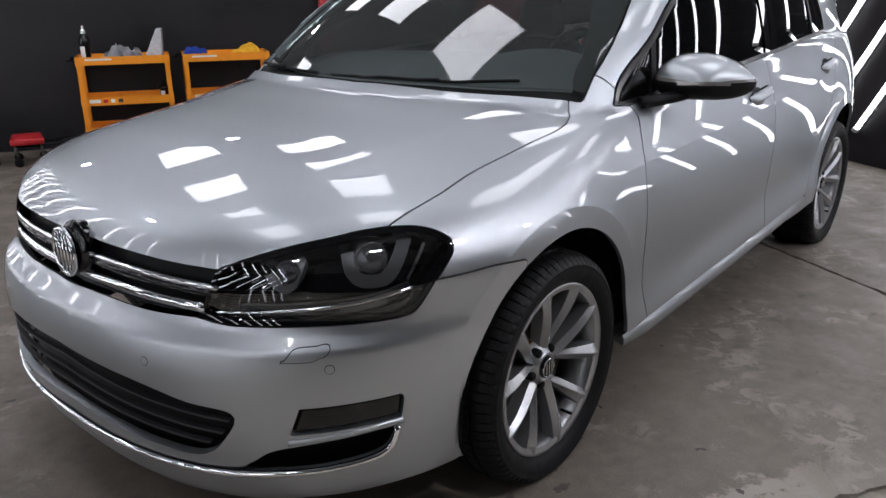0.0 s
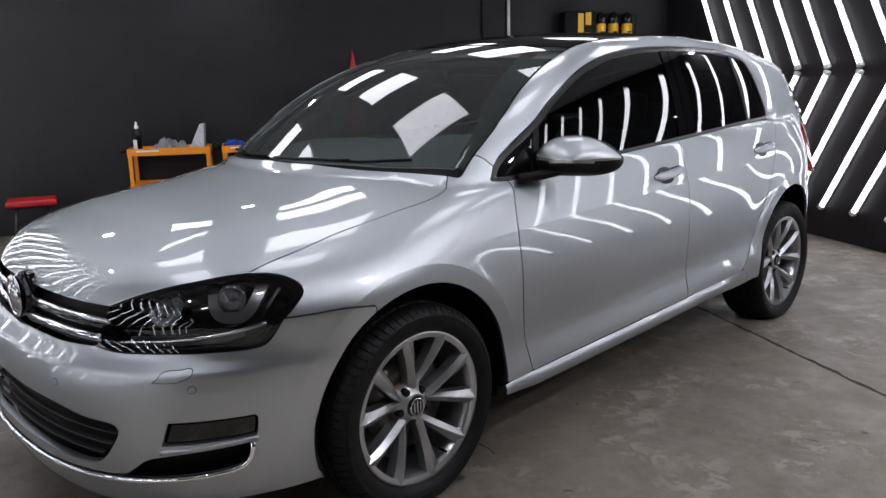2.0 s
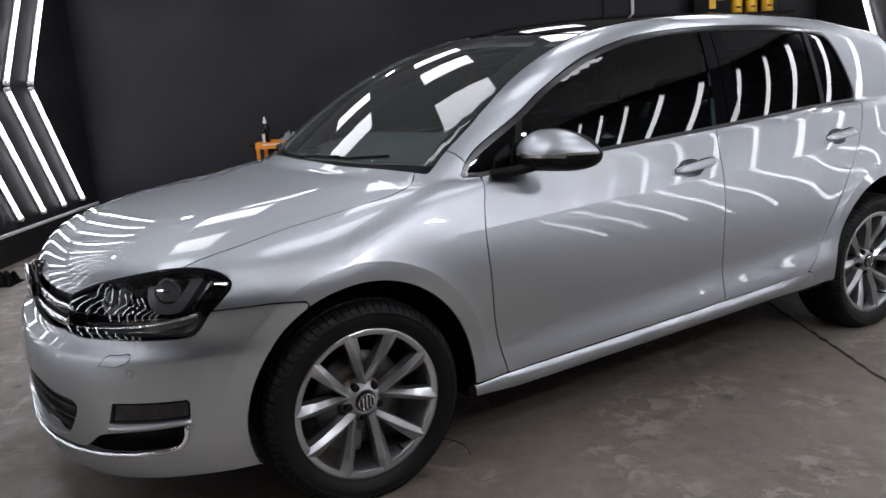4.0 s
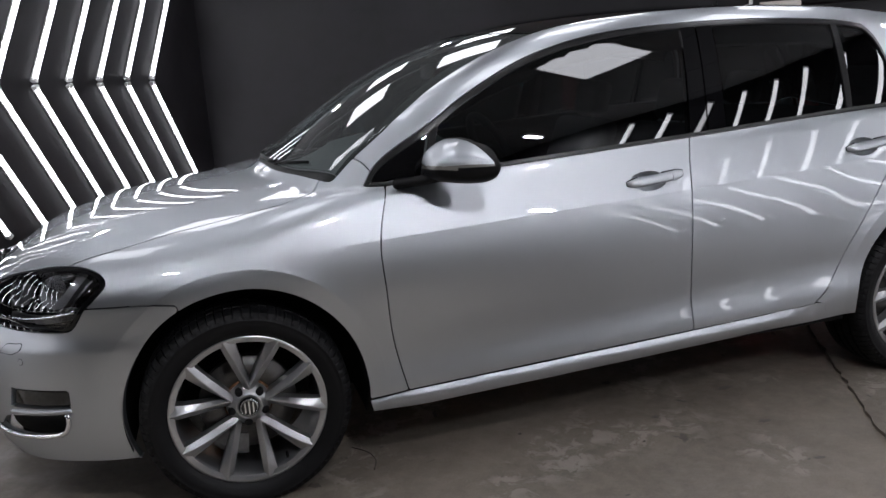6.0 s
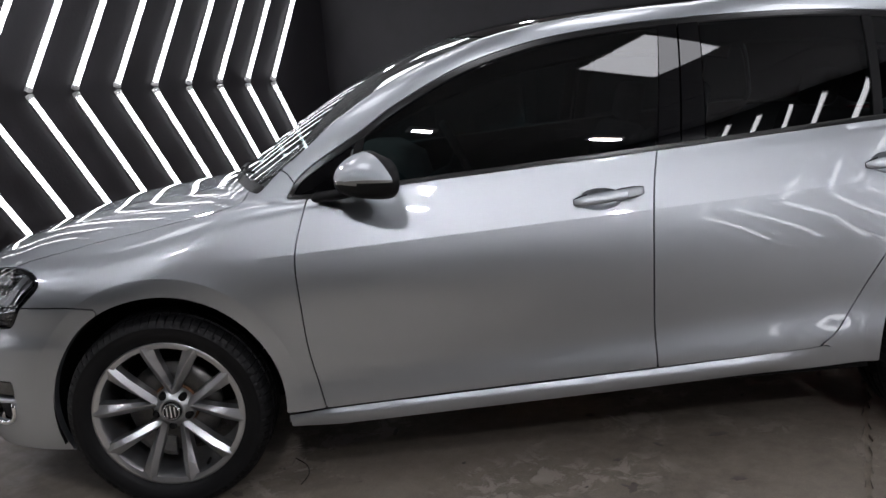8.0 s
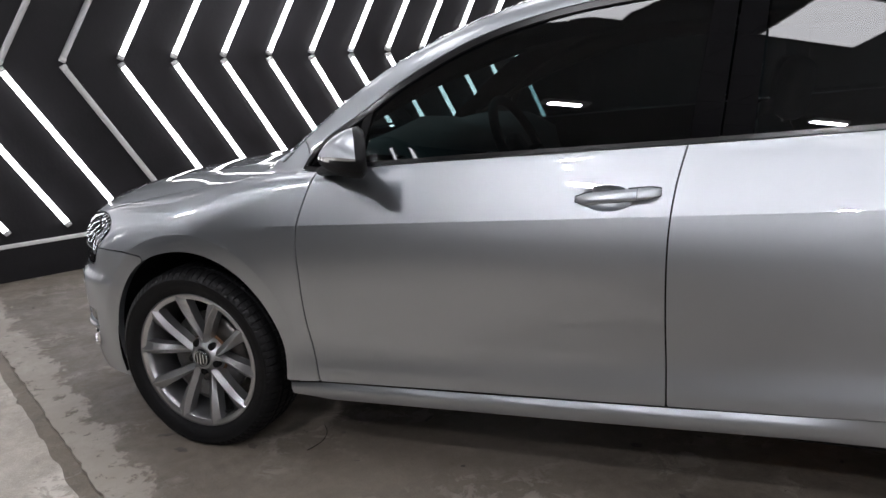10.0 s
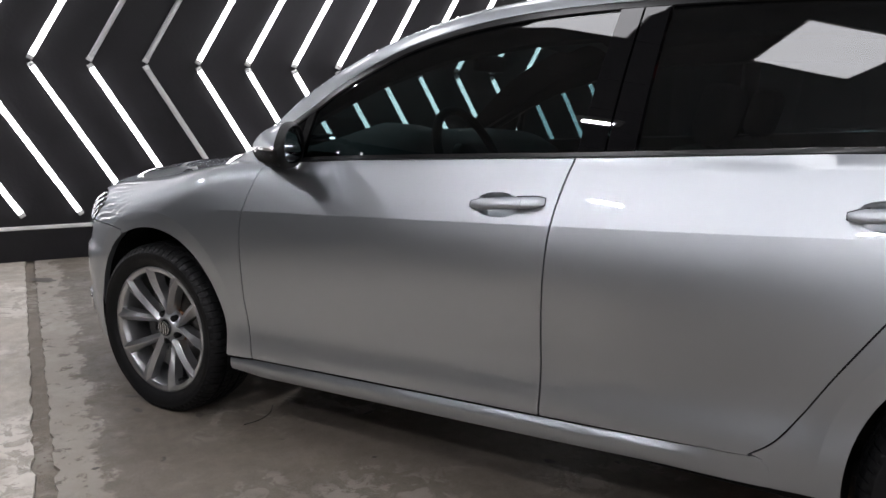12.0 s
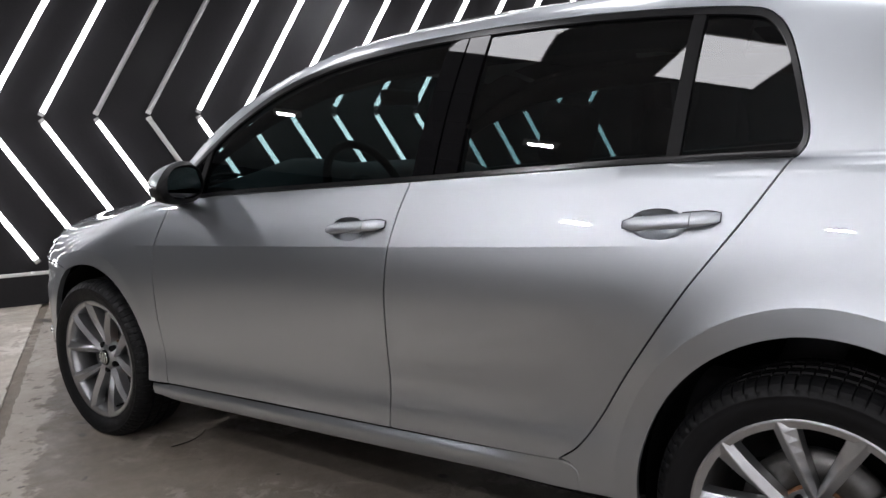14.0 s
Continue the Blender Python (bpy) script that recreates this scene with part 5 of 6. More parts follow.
def door_mirror(sd, door):
    """Rounded housing with a black lower shell, indicator strip, arm and glass."""
    cx, cy, cz, turn = 0.698, 0.909, 0.985, math.radians(29)
    def place(x, y, z):
        c, s = math.cos(turn), math.sin(turn)
        return (cx + x * c + y * s, sd * (cy - x * s + y * c), cz + z)
    n, m = 22, 40
    rows = []
    for i in range(n + 1):
        u = i / n
        x = -0.116 * (1 - u ** 1.7)
        k = max(1e-3, 1 - (1 - u ** 1.7) ** 1.75) ** 0.60
        ring = []
        for j in range(m):
            a = 2 * math.pi * j / m
            c, s = math.cos(a), math.sin(a)
            y = 0.150 * k ** 1.6 * abs(c) ** 0.72 if c > 0 else -0.140 * k * abs(c) ** 0.55
            up = 0.079 * (1 - 0.38 * ((y / 0.126 + 0.15) ** 2)) if s > 0 else 0.058
            z = up * k ** (1.15 if s > 0 else 0.8) * abs(s) ** 0.85 * (1 if s > 0 else -1)
            ring.append(place(x, y, z))
        rows.append(ring)
    rows.append([place(0.012, 0.130 * abs(math.cos(2 * math.pi * j / m)) ** 0.8 * (1 if math.cos(2 * math.pi * j / m) > 0 else -1),
                       (0.066 if math.sin(2 * math.pi * j / m) > 0 else 0.043) * abs(math.sin(2 * math.pi * j / m)) ** 0.85 * (1 if math.sin(2 * math.pi * j / m) > 0 else -1)) for j in range(m)])
    vs = [v for r in rows for v in r]
    top, strip_f, low = [], [], []
    for i in range(len(rows) - 1):
        for j in range(m):
            a, b = i * m + j, i * m + (j + 1) % m
            f = (a, b, b + m, a + m) if sd > 0 else (a, a + m, b + m, b)
            zc = sum(vs[q][2] for q in f) / 4 - cz
            if i >= len(rows) - 4:
                low.append(f)
            elif zc > 0.006:
                top.append(f)
            elif zc > -0.004:
                strip_f.append(f)
            else:
                low.append(f)
    def sub(name, faces, mat, parent, label=""):
        ids = sorted({q for f in faces for q in f})
        mp = {q: k for k, q in enumerate(ids)}
        return link(name, [vs[q] for q in ids], [tuple(mp[q] for q in f) for f in faces], mat, parent, label=label)
    shell = sub("door_mirror", top, PAINT, CAR, "silver door mirror with a black lower half")
    sub("indicator_strip", strip_f, CLEAR_STRIP, shell, "slim clear turn lamp")
    sub("lower_shell", low, BLACK_PLASTIC, shell)
    gl = [place(0.007, 0.122 * abs(math.cos(2 * math.pi * j / m)) ** 0.8 * (1 if math.cos(2 * math.pi * j / m) > 0 else -1), (0.058 if math.sin(2 * math.pi * j / m) > 0 else 0.038) * abs(math.sin(2 * math.pi * j / m)) ** 0.85 * (1 if math.sin(2 * math.pi * j / m) > 0 else -1)) for j in range(m)]
    link("mirror_glass", gl, [tuple(range(m)) if sd > 0 else tuple(range(m))[::-1]], MIRROR, shell, smooth=False)
    arm = [(0.520, sd * 0.800, 0.928), (0.560, sd * 0.835, 0.934), (0.605, sd * 0.872, 0.944), (0.650, sd * 0.905, 0.957)]
    tube("mirror_arm", spline(arm, 6), [0.030 + 0.0 * i for i in range(19)], BLACK_PLASTIC, shell, 12, flat=0.55)
    return shell


door_mirror(-1, front_door[0])

# wipers
up_f = lambda p: upper_body(p[:, 0], np.abs(p[:, 1]), p[:, 2])


def on_screen(pts, lift=0.004):
    p = np.array([(x, y, 1.1) for x, y in pts], float)
    q = cast(TOP, TOP.flat(p), up_f)
    return q + grad(q, up_f) * lift


tube("wiper", on_screen([(0.172, 0.12), (0.174, -0.05), (0.186, -0.20), (0.215, -0.36), (0.285, -0.54)]), 0.005, BLACK_PLASTIC, CAR, 8, "black wiper blade at rest")
tube("wiper", on_screen([(0.295, 0.58), (0.245, 0.48), (0.205, 0.34), (0.180, 0.20)]), 0.005, BLACK_PLASTIC, CAR, 8, "black wiper blade at rest")
tube("wiper_arm", on_screen([(0.165, -0.02), (0.175, -0.10), (0.188, -0.24), (0.205, -0.31)], 0.008), 0.0055, BLACK_PLASTIC, CAR, 8)
tube("wiper_arm", on_screen([(0.295, 0.62), (0.265, 0.54), (0.225, 0.42)], 0.008), 0.006, BLACK_PLASTIC, CAR, 8)

# final proportions: the nose reaches a little further out and up, the tail is drawn in
SHIFT_X = pchip([-0.9, -0.43, -0.27, 0.49, 1.27, 1.50, 1.95, 2.2, 2.5, 2.65, 3.0, 3.5], [-0.027, -0.026, 0.0, 0.0, 0.012, 0.014, 0.0, -0.035, -0.045, -0.060, -0.073, -0.08])


def drawn(p):
    x, z = p[:, 0], p[:, 2]
    up = np.clip((z - 0.22) / 0.5, 0, 1.1) * (0.0135 + 0.0195 * step(0.0, -0.42, x))
    return p + np.stack([SHIFT_X(x), 0 * x, up], 1)


def proportion(ob):
    """Draws one body part into shape and carries its normals along."""
    me = ob.data
    n = len(me.vertices)
    p = np.zeros(n * 3)
    me.vertices.foreach_get("co", p)
    p = p.reshape(-1, 3)
    smooth = len(me.polygons) > 0 and me.polygons[0].use_smooth
    ids = np.zeros(len(me.loops), int)
    me.loops.foreach_get("vertex_index", ids)
    nor = np.array([c.vector[:] for c in me.corner_normals])
    e = 0.002
    jac = np.stack([(drawn(p + e * v) - drawn(p - e * v)) / (2 * e) for v in np.eye(3)], 2)
    inv = np.linalg.inv(jac).transpose(0, 2, 1)
    me.vertices.foreach_set("co", drawn(p).ravel())
    me.update()
    if smooth:
        m = np.einsum("kij,kj->ki", inv[ids], nor)
        m /= np.maximum(np.linalg.norm(m, axis=1, keepdims=True), 1e-9)
        me.normals_split_custom_set([tuple(v) for v in m])


wheels = {q for o in CAR.children if o.name.startswith("wheel") and not o.name.startswith("wheel_housing") for q in (o, *o.children_recursive)}
done = set()
for o in CAR.children_recursive:
    if o.type == "MESH" and o not in wheels and o.data.name not in done:
        done.add(o.data.name)
        proportion(o)

# cabin
DASH = material("dash_plastic", (0.11, 0.11, 0.115), 0.6, var=0.1, scale=30, bump=0.2, bump_scale=600)
dash = [(0.20, 0.91), (0.36, 0.965), (0.52, 1.010), (0.66, 1.035), (0.76, 1.030), (0.84, 0.985), (0.87, 0.86), (0.86, 0.66), (0.80, 0.50)]
vs = []
fs = []
ys = np.linspace(-0.76, 0.76, 25)
for y in ys:
    hump = 0.035 * math.exp(-((y + 0.37) / 0.16) ** 2)
    for k, (x, z) in enumerate(dash):
        vs.append((x + (0.03 if abs(y) < 0.15 and k > 3 else 0) + (0.19 * (abs(y) / 0.76) ** 2 if k < 2 else 0), y, z + hump * (1 if 3 <= k <= 5 else 0) - 0.05 * (abs(y) / 0.76) ** 4))
for i in range(24):
    for k in range(len(dash) - 1):
        a = i * len(dash) + k
        fs.append((a, a + 1, a + 1 + len(dash), a + len(dash)))
link("dashboard", vs, fs, DASH, CAR, label="dark grey dashboard")
wc, wax = Vector((1.008, -0.37, 0.945)), Vector((-0.9, 0, -0.42)).normalized()
steer = tube("steering_wheel", ring_pts(wc, 0.182, wax, 48), 0.0155, BLACK_PLASTIC, CAR, 10, "black three-spoke steering wheel", closed=True)
tube("wheel_hub", [wc + wax * 0.05, wc + wax * 0.02, wc - wax * 0.005], [0.05, 0.075, 0.06], BLACK_PLASTIC, steer, 16)
for d in (Vector((0, 1, 0)), Vector((0, -1, 0)), wax.cross(Vector((0, 1, 0)))):
    if d.z > 0:
        d = -d
    tube("wheel_spoke", [wc + wax * 0.02 + d * 0.05, wc + wax * 0.01 + d * 0.11, wc + d * 0.18], 0.018, BLACK_PLASTIC, steer, 8, flat=0.5)
tube("steering_column", [wc + wax * 0.05, wc + wax * 0.22], 0.05, BLACK_PLASTIC, CAR, 12)


def seat(x, y, w):
    """A car seat: cushion, leaning back and head rest on two rods."""
    c = box("car_seat", (x - 0.28, y - w / 2, 0.32), (x + 0.24, y + w / 2, 0.52), FABRIC, CAR, 0.06, "dark fabric car seat", 3)
    b = box("backrest", (-0.06, -w / 2, 0), (0.06, w / 2, 0.62), FABRIC, c, 0.05, "", 3)
    b.matrix_local = pose(x + 0.24, y, 0.44, 0, 20, 0)
    for yy in ((-0.0,) if w < 0.7 else (-0.38, 0.38)):
        h = box("head_rest", (-0.045, -0.12, 0), (0.045, 0.12, 0.17), FABRIC, c, 0.04, "", 3)
        h.matrix_local = pose(x + 0.46, y + yy, 1.03, 0, 14, 0)
        for q in (-0.05, 0.05):
            tube("rest_rod", [(x + 0.445, y + yy + q, 0.98), (x + 0.465, y + yy + q, 1.06)], 0.006, STEEL, c, 8)
    return c


seat(1.32, -0.37, 0.50)
seat(1.32, 0.37, 0.50)
seat(2.20, 0.0, 1.20)
box("parcel_shelf", (2.62, -0.62, 0.90), (3.05, 0.62, 0.92), BLACK_PLASTIC, CAR)
box("rear_mirror", (0.86, -0.11, 1.255), (0.885, 0.11, 1.315), BLACK_PLASTIC, CAR, 0.008)

# ---- things along the north wall ----
ORANGE = material("orange_enamel", (0.78, 0.27, 0.012), 0.35, var=0.08, scale=12, rough_var=0.1)
RED_VINYL = material("red_vinyl", (0.42, 0.012, 0.018), 0.4, var=0.15, scale=25, bump=0.2, bump_scale=120)
RED_PAINT = material("red_paint", (0.45, 0.02, 0.02), 0.4, var=0.1)
YELLOW = material("yellow_plastic", (0.75, 0.42, 0.01), 0.4, var=0.08)
PAPER = material("crumpled_grey_film", (0.42, 0.43, 0.45), 0.35, 0.2, var=0.2, scale=30)
WHITE_PLASTIC = material("white_plastic", (0.7, 0.7, 0.69), 0.4, var=0.05)
BLUE_CLOTH = material("blue_cloth", (0.01, 0.04, 0.28), 0.9, var=0.2, scale=60, bump=0.5, bump_scale=300)
YELLOW_CLOTH = material("yellow_cloth", (0.80, 0.42, 0.02), 0.9, var=0.2, scale=60, bump=0.5, bump_scale=300)


def trolley(x0, x1):
    """An enamelled steel workshop trolley: two tray shelves on four angle posts, with castors."""
    w, d, y = x1 - x0, 0.36, 4.29
    t = new("tool_trolley")
    t.matrix_world = pose(x0, y, 0)
    for px in (0, w - 0.035):
        for py in (0, d - 0.035):
            post = box("post", (px, py, 0.09), (px + 0.035, py + 0.003, 0.757), ORANGE, t)
            box("post_flange", (px if px == 0 else px + 0.032, py, 0.09), ((px if px == 0 else px + 0.032) + 0.003, py + 0.035, 0.757), ORANGE, t)
            tube("castor", [(px + 0.005, py + 0.015, 0.045), (px + 0.03, py + 0.015, 0.045)], 0.045, RUBBER, t, 16)
            box("castor_fork", (px + 0.002, py + 0.0, 0.05), (px + 0.033, py + 0.03, 0.092), STEEL, t)
    for z in (0.15, 0.385, 0.695):
        for nm, lo, hi in (("shelf", (0.003, 0.003, z), (w - 0.003, d - 0.003, z + 0.004)), ("tray_front", (0, -0.003, z), (w, 0, z + 0.062)), ("tray_back", (0, d, z), (w, d + 0.003, z + 0.062)), ("tray_side", (-0.003, 0, z), (0, d, z + 0.062)), ("tray_side", (w, 0, z), (w + 0.003, d, z + 0.062))):
            box(nm, lo, hi, ORANGE, t)
    box("label_bar", (0.07, -0.0045, 0.728), (0.26, -0.0031, 0.742), WHITE_PLASTIC, t, label="white lettering bar")
    for k, (u, ww, mt) in enumerate(((0.06, 0.08, WHITE_PLASTIC), (0.16, 0.035, RED_PAINT), (0.215, 0.03, WHITE_PLASTIC), (0.27, 0.035, STEEL))):
        box("sticker", (u, -0.0045, 0.405), (u + ww, -0.0031, 0.431), mt, t)
    tube("handle", [(-0.003, 0.06, 0.73), (-0.06, 0.06, 0.73), (-0.06, d - 0.06, 0.73), (-0.003, d - 0.06, 0.73)], 0.010, BLACK_PLASTIC, t, 8)
    return tagged(t, "orange steel tool trolley against a black wall", "tool trolley", "orange trolleys")


trolley(-1.03, -0.345)
trolley(-0.240, 0.440)


def bottle(x, y, z, h, body, cap):
    t = link("bottle", *(lambda vf: ([(v[0], v[2], v[1]) for v in vf[0]], [f[::-1] for f in vf[1]]))(lathe([(0.0, 0.0), (0.036, 0.0), (0.038, 0.006), (0.038, h * 0.52), (0.041, h * 0.56), (0.041, h * 0.62), (0.034, h * 0.68), (0.015, h * 0.78), (0.014, h * 0.80)], 28)), body, None)
    t.matrix_world = pose(x, y, z)
    link("cap", *(lambda vf: ([(v[0], v[2], v[1]) for v in vf[0]], [f[::-1] for f in vf[1]]))(lathe([(0.017, h * 0.79), (0.017, h * 0.88), (0.009, h * 0.90), (0.008, h), (0.0, h)], 20)), cap, t)
    vs, fs = [], []
    for i in range(9):
        a = math.radians(-150 + 60 * i / 8)
        for zz in (h * 0.16, h * 0.46):
            vs.append((0.0388 * math.cos(a), 0.0388 * math.sin(a), zz))
    link("label", vs, [(2 * i, 2 * i + 2, 2 * i + 3, 2 * i + 1) for i in range(8)], WHITE_PLASTIC, t)
    return tagged(t, "black polish bottle with a white cap on the trolley", "bottle")


bottle(-0.955, 4.43, 0.6995, 0.285, GLOSS_BLACK, WHITE_PLASTIC)
tagged(bottle(-0.405, 4.41, 0.3895, 0.17, GLOSS_BLACK, BLACK_PLASTIC), "small dark bottle on the trolley's middle shelf")


def crumple(name, cx, cy, z, w, d, h, mat, seed, label, category):
    """A heap of crumpled sheet or cloth: a folded sheet with creases."""
    bm = bmesh.new()
    n = 26
    noise.seed_set(seed)
    grid = [[None] * n for _ in range(n)]
    for i in range(n):
        for j in range(n):
            u, v = i / (n - 1) * 2 - 1, j / (n - 1) * 2 - 1
            q = Vector((u * 2.1 + seed, v * 2.1, seed * 1.7))
            fall = max(0.0, 1 - max(abs(u), abs(v)) ** 4)
            zz = z + 0.003 + h * fall * (0.25 + 0.75 * abs(noise.noise(q)) * 1.7 + 0.25 * abs(noise.noise(q * 2.7)))
            grid[i][j] = bm.verts.new((cx + w / 2 * (u + 0.12 * noise.noise(q * 1.3)), cy + d / 2 * (v + 0.12 * noise.noise(q * 1.4)), zz))
    for i in range(n - 1):
        for j in range(n - 1):
            bm.faces.new((grid[i][j], grid[i + 1][j], grid[i + 1][j + 1], grid[i][j + 1]))
    bmesh.ops.solidify(bm, geom=bm.faces[:], thickness=0.002)
    return tagged(mesh(name, bm, mat, None, "", smooth=False), label, category)


crumple("plastic_bag", -0.69, 4.44, 0.699, 0.32, 0.23, 0.15, PAPER, 3, "crumpled grey and white packaging film on the trolley", "packaging")
bm = bmesh.new()
pts = [(-0.54, 4.41, 0.705), (-0.395, 4.39, 0.705), (-0.382, 4.39, 0.958), (-0.42, 4.41, 0.952), (-0.49, 4.42, 0.805)]
a = [bm.verts.new(p) for p in pts]
b = [bm.verts.new((p[0] + 0.012, p[1] + 0.05, p[2])) for p in pts]
bm.faces.new(a)
bm.faces.new(b[::-1])
for i in range(5):
    bm.faces.new((a[(i + 1) % 5], a[i], b[i], b[(i + 1) % 5]))
bmesh.ops.recalc_face_normals(bm, faces=bm.faces[:])
tagged(mesh("open_bag", bm, PAPER, None, "", False), "grey film bag standing open on the trolley", "packaging")

def folded_cloth(x, y, z, w, d, h, mat, seed, label, heap):
    """A soft folded or bunched cloth with rounded folds."""
    rnd = random.Random(seed)
    ph = [rnd.uniform(0, 6.28) for _ in range(6)]
    n, m = 22, 12
    vs, fs = [], []
    for i in range(n + 1):
        for j in range(m + 1):
            u, v = 2 * i / n - 1, 2 * j / m - 1
            edge = max(0.0, (1 - u ** 6)) ** 0.5 * max(0.0, (1 - v ** 6)) ** 0.5
            wave = 0.10 * math.sin(3.1 * u + 2.0 * v + ph[0]) + 0.07 * math.sin(7.0 * u - 3.0 * v + ph[1])
            if heap:
                wave = 0.30 * math.sin(2.6 * u + 1.2 * v + ph[2]) + 0.18 * abs(math.sin(5.0 * u + 4.0 * v + ph[3])) - 0.25 * u * u
            vs.append((w / 2 * u * (1 + 0.06 * math.sin(4 * v + ph[4])), d / 2 * v * (1 + 0.08 * math.sin(3 * u + ph[5])), max(0.0, h * edge * (0.85 + wave))))
    for i in range(n):
        for j in range(m):
            a = i * (m + 1) + j
            fs.append((a, a + m + 1, a + m + 2, a + 1))
    ob = link("cloth", vs, fs, mat)
    ob.matrix_world = pose(x, y, z)
    return tagged(ob, label, "cloth")


folded_cloth(-0.135, 4.45, 0.699, 0.20, 0.15, 0.105, BLUE_CLOTH, 7, "folded blue microfibre cloth on the trolley", False)
folded_cloth(0.26, 4.45, 0.699, 0.24, 0.17, 0.10, YELLOW_CLOTH, 11, "crumpled yellow microfibre cloth on the trolley", True)


def stool(x, y):
    """A low mechanic's seat: red padded top, steel legs, castors."""
    t = new("rolling_stool")
    t.matrix_world = pose(x, y, 0, 0, 0, 12)
    box("seat", (-0.19, -0.15, 0.33), (0.19, 0.15, 0.385), RED_VINYL, t, 0.018, "red vinyl pad", 3)
    box("seat_board", (-0.17, -0.13, 0.317), (0.17, 0.13, 0.3299), BLACK_PLASTIC, t)
    for sx in (-0.13, 0.13):
        for sy in (-0.10, 0.10):
            tube("leg", [(sx * 0.9, sy * 0.9, 0.317), (sx * 1.1, sy * 1.1, 0.06)], 0.012, STEEL, t, 8)
            tube("castor", [(sx * 1.1 - 0.012, sy * 1.1, 0.03), (sx * 1.1 + 0.012, sy * 1.1, 0.03)], 0.03, RUBBER, t, 14)
    tube("brace", [(-0.14, -0.105, 0.13), (0.14, -0.105, 0.13)], 0.008, STEEL, t, 8)
    tube("brace", [(-0.14, 0.105, 0.13), (0.14, 0.105, 0.13)], 0.008, STEEL, t, 8)
    return tagged(t, "low rolling stool with a red padded seat", "stool")


stool(-1.81, 4.22)


def creeper_seat(x, y):
    """A low wheeled work seat: padded top, tube frame and castors."""
    t = new("low_work_seat")
    bm = bmesh.new()
    bmesh.ops.create_cube(bm, size=1)
    for v in bm.verts:
        v.co = Vector((v.co.x * 0.23 * (1.0 - 0.12 * (v.co.y > 0)), v.co.y * 0.30, 0.185 + v.co.z * 0.05))
    bmesh.ops.bevel(bm, geom=bm.edges[:], offset=0.014, segments=3, affect="EDGES", profile=0.5)
    mesh("seat", bm, RED_VINYL, t, "red padded seat")
    for yy in (-0.10, 0.10):
        tube("frame_tube", [(-0.10, yy, 0.15), (0.05, yy, 0.145), (0.20, yy * 0.9, 0.15), (0.30, yy * 0.8, 0.165)], 0.011, BLACK_PLASTIC, t, 8)
    for xx in (-0.085, 0.09, 0.27):
        for yy in (-0.12, 0.12):
            tube("castor_stem", [(xx, yy, 0.155), (xx, yy, 0.10), (xx + 0.01, yy, 0.07)], 0.009, STEEL, t, 8)
            tube("castor", [(xx + 0.01, yy - 0.011, 0.032), (xx + 0.01, yy - 0.009, 0.032), (xx + 0.01, yy + 0.009, 0.032), (xx + 0.01, yy + 0.011, 0.032)], [0.026, 0.032, 0.032, 0.026], BLACK_PLASTIC, t, 16)
    t.matrix_world = pose(x, y, 0, 0, 0, 8)
    return tagged(t, "low wheeled work seat with a red pad", "work seat")


creeper_seat(-1.43, 4.14)

# red folded banner on a nail
bm = bmesh.new()
st = []
for z, w, d in ((1.565, 0.006, 0.006), (1.47, 0.022, 0.018), (1.34, 0.042, 0.026), (1.24, 0.054, 0.03), (1.23, 0.062, 0.036), (0.95, 0.064, 0.04), (0.72, 0.060, 0.035)):
    st.append([bm.verts.new((1.005 + w * math.cos(2 * math.pi * i / 12), 4.652 - d * 0.5 - d * 0.5 * math.sin(2 * math.pi * i / 12) * (1 + 0.35 * math.cos(6 * math.pi * i / 12)), z)) for i in range(12)])
for r0, r1 in zip(st, st[1:]):
    for i in range(12):
        bm.faces.new((r0[i], r1[i], r1[(i + 1) % 12], r0[(i + 1) % 12]))
bm.faces.new(st[0])
bm.faces.new(st[-1][::-1])
bmesh.ops.recalc_face_normals(bm, faces=bm.faces[:])
cloth = tagged(mesh("hanging_cloth", bm, RED_VINYL), "folded red cloth hanging on a hook", "cloth")
tube("hook", [(1.005, 4.690, 1.565), (1.005, 4.647, 1.565), (1.005, 4.642, 1.58)], 0.004, STEEL, cloth, 8)

# shelf with polishing machines
sh = tagged(box("wall_shelf", (2.95, 4.46, 1.650), (4.02, 4.690, 1.675), BLACK_PLASTIC, None, 0.003), "black shelf on the wall holding polishers", "shelf")
cs = new("machine_case")
cs.matrix_world = pose(3.27, 4.57, 1.676)
box("case_body", (-0.17, -0.08, 0), (0.17, 0.09, 0.25), BLACK_PLASTIC, cs, 0.012)
box("case_panel", (-0.03, -0.083, 0.05), (0.03, -0.0801, 0.23), YELLOW, cs)
box("case_panel", (0.05, -0.083, 0.12), (0.11, -0.0801, 0.24), YELLOW, cs)
tagged(cs, "black machine case with yellow panels on the shelf", "case")


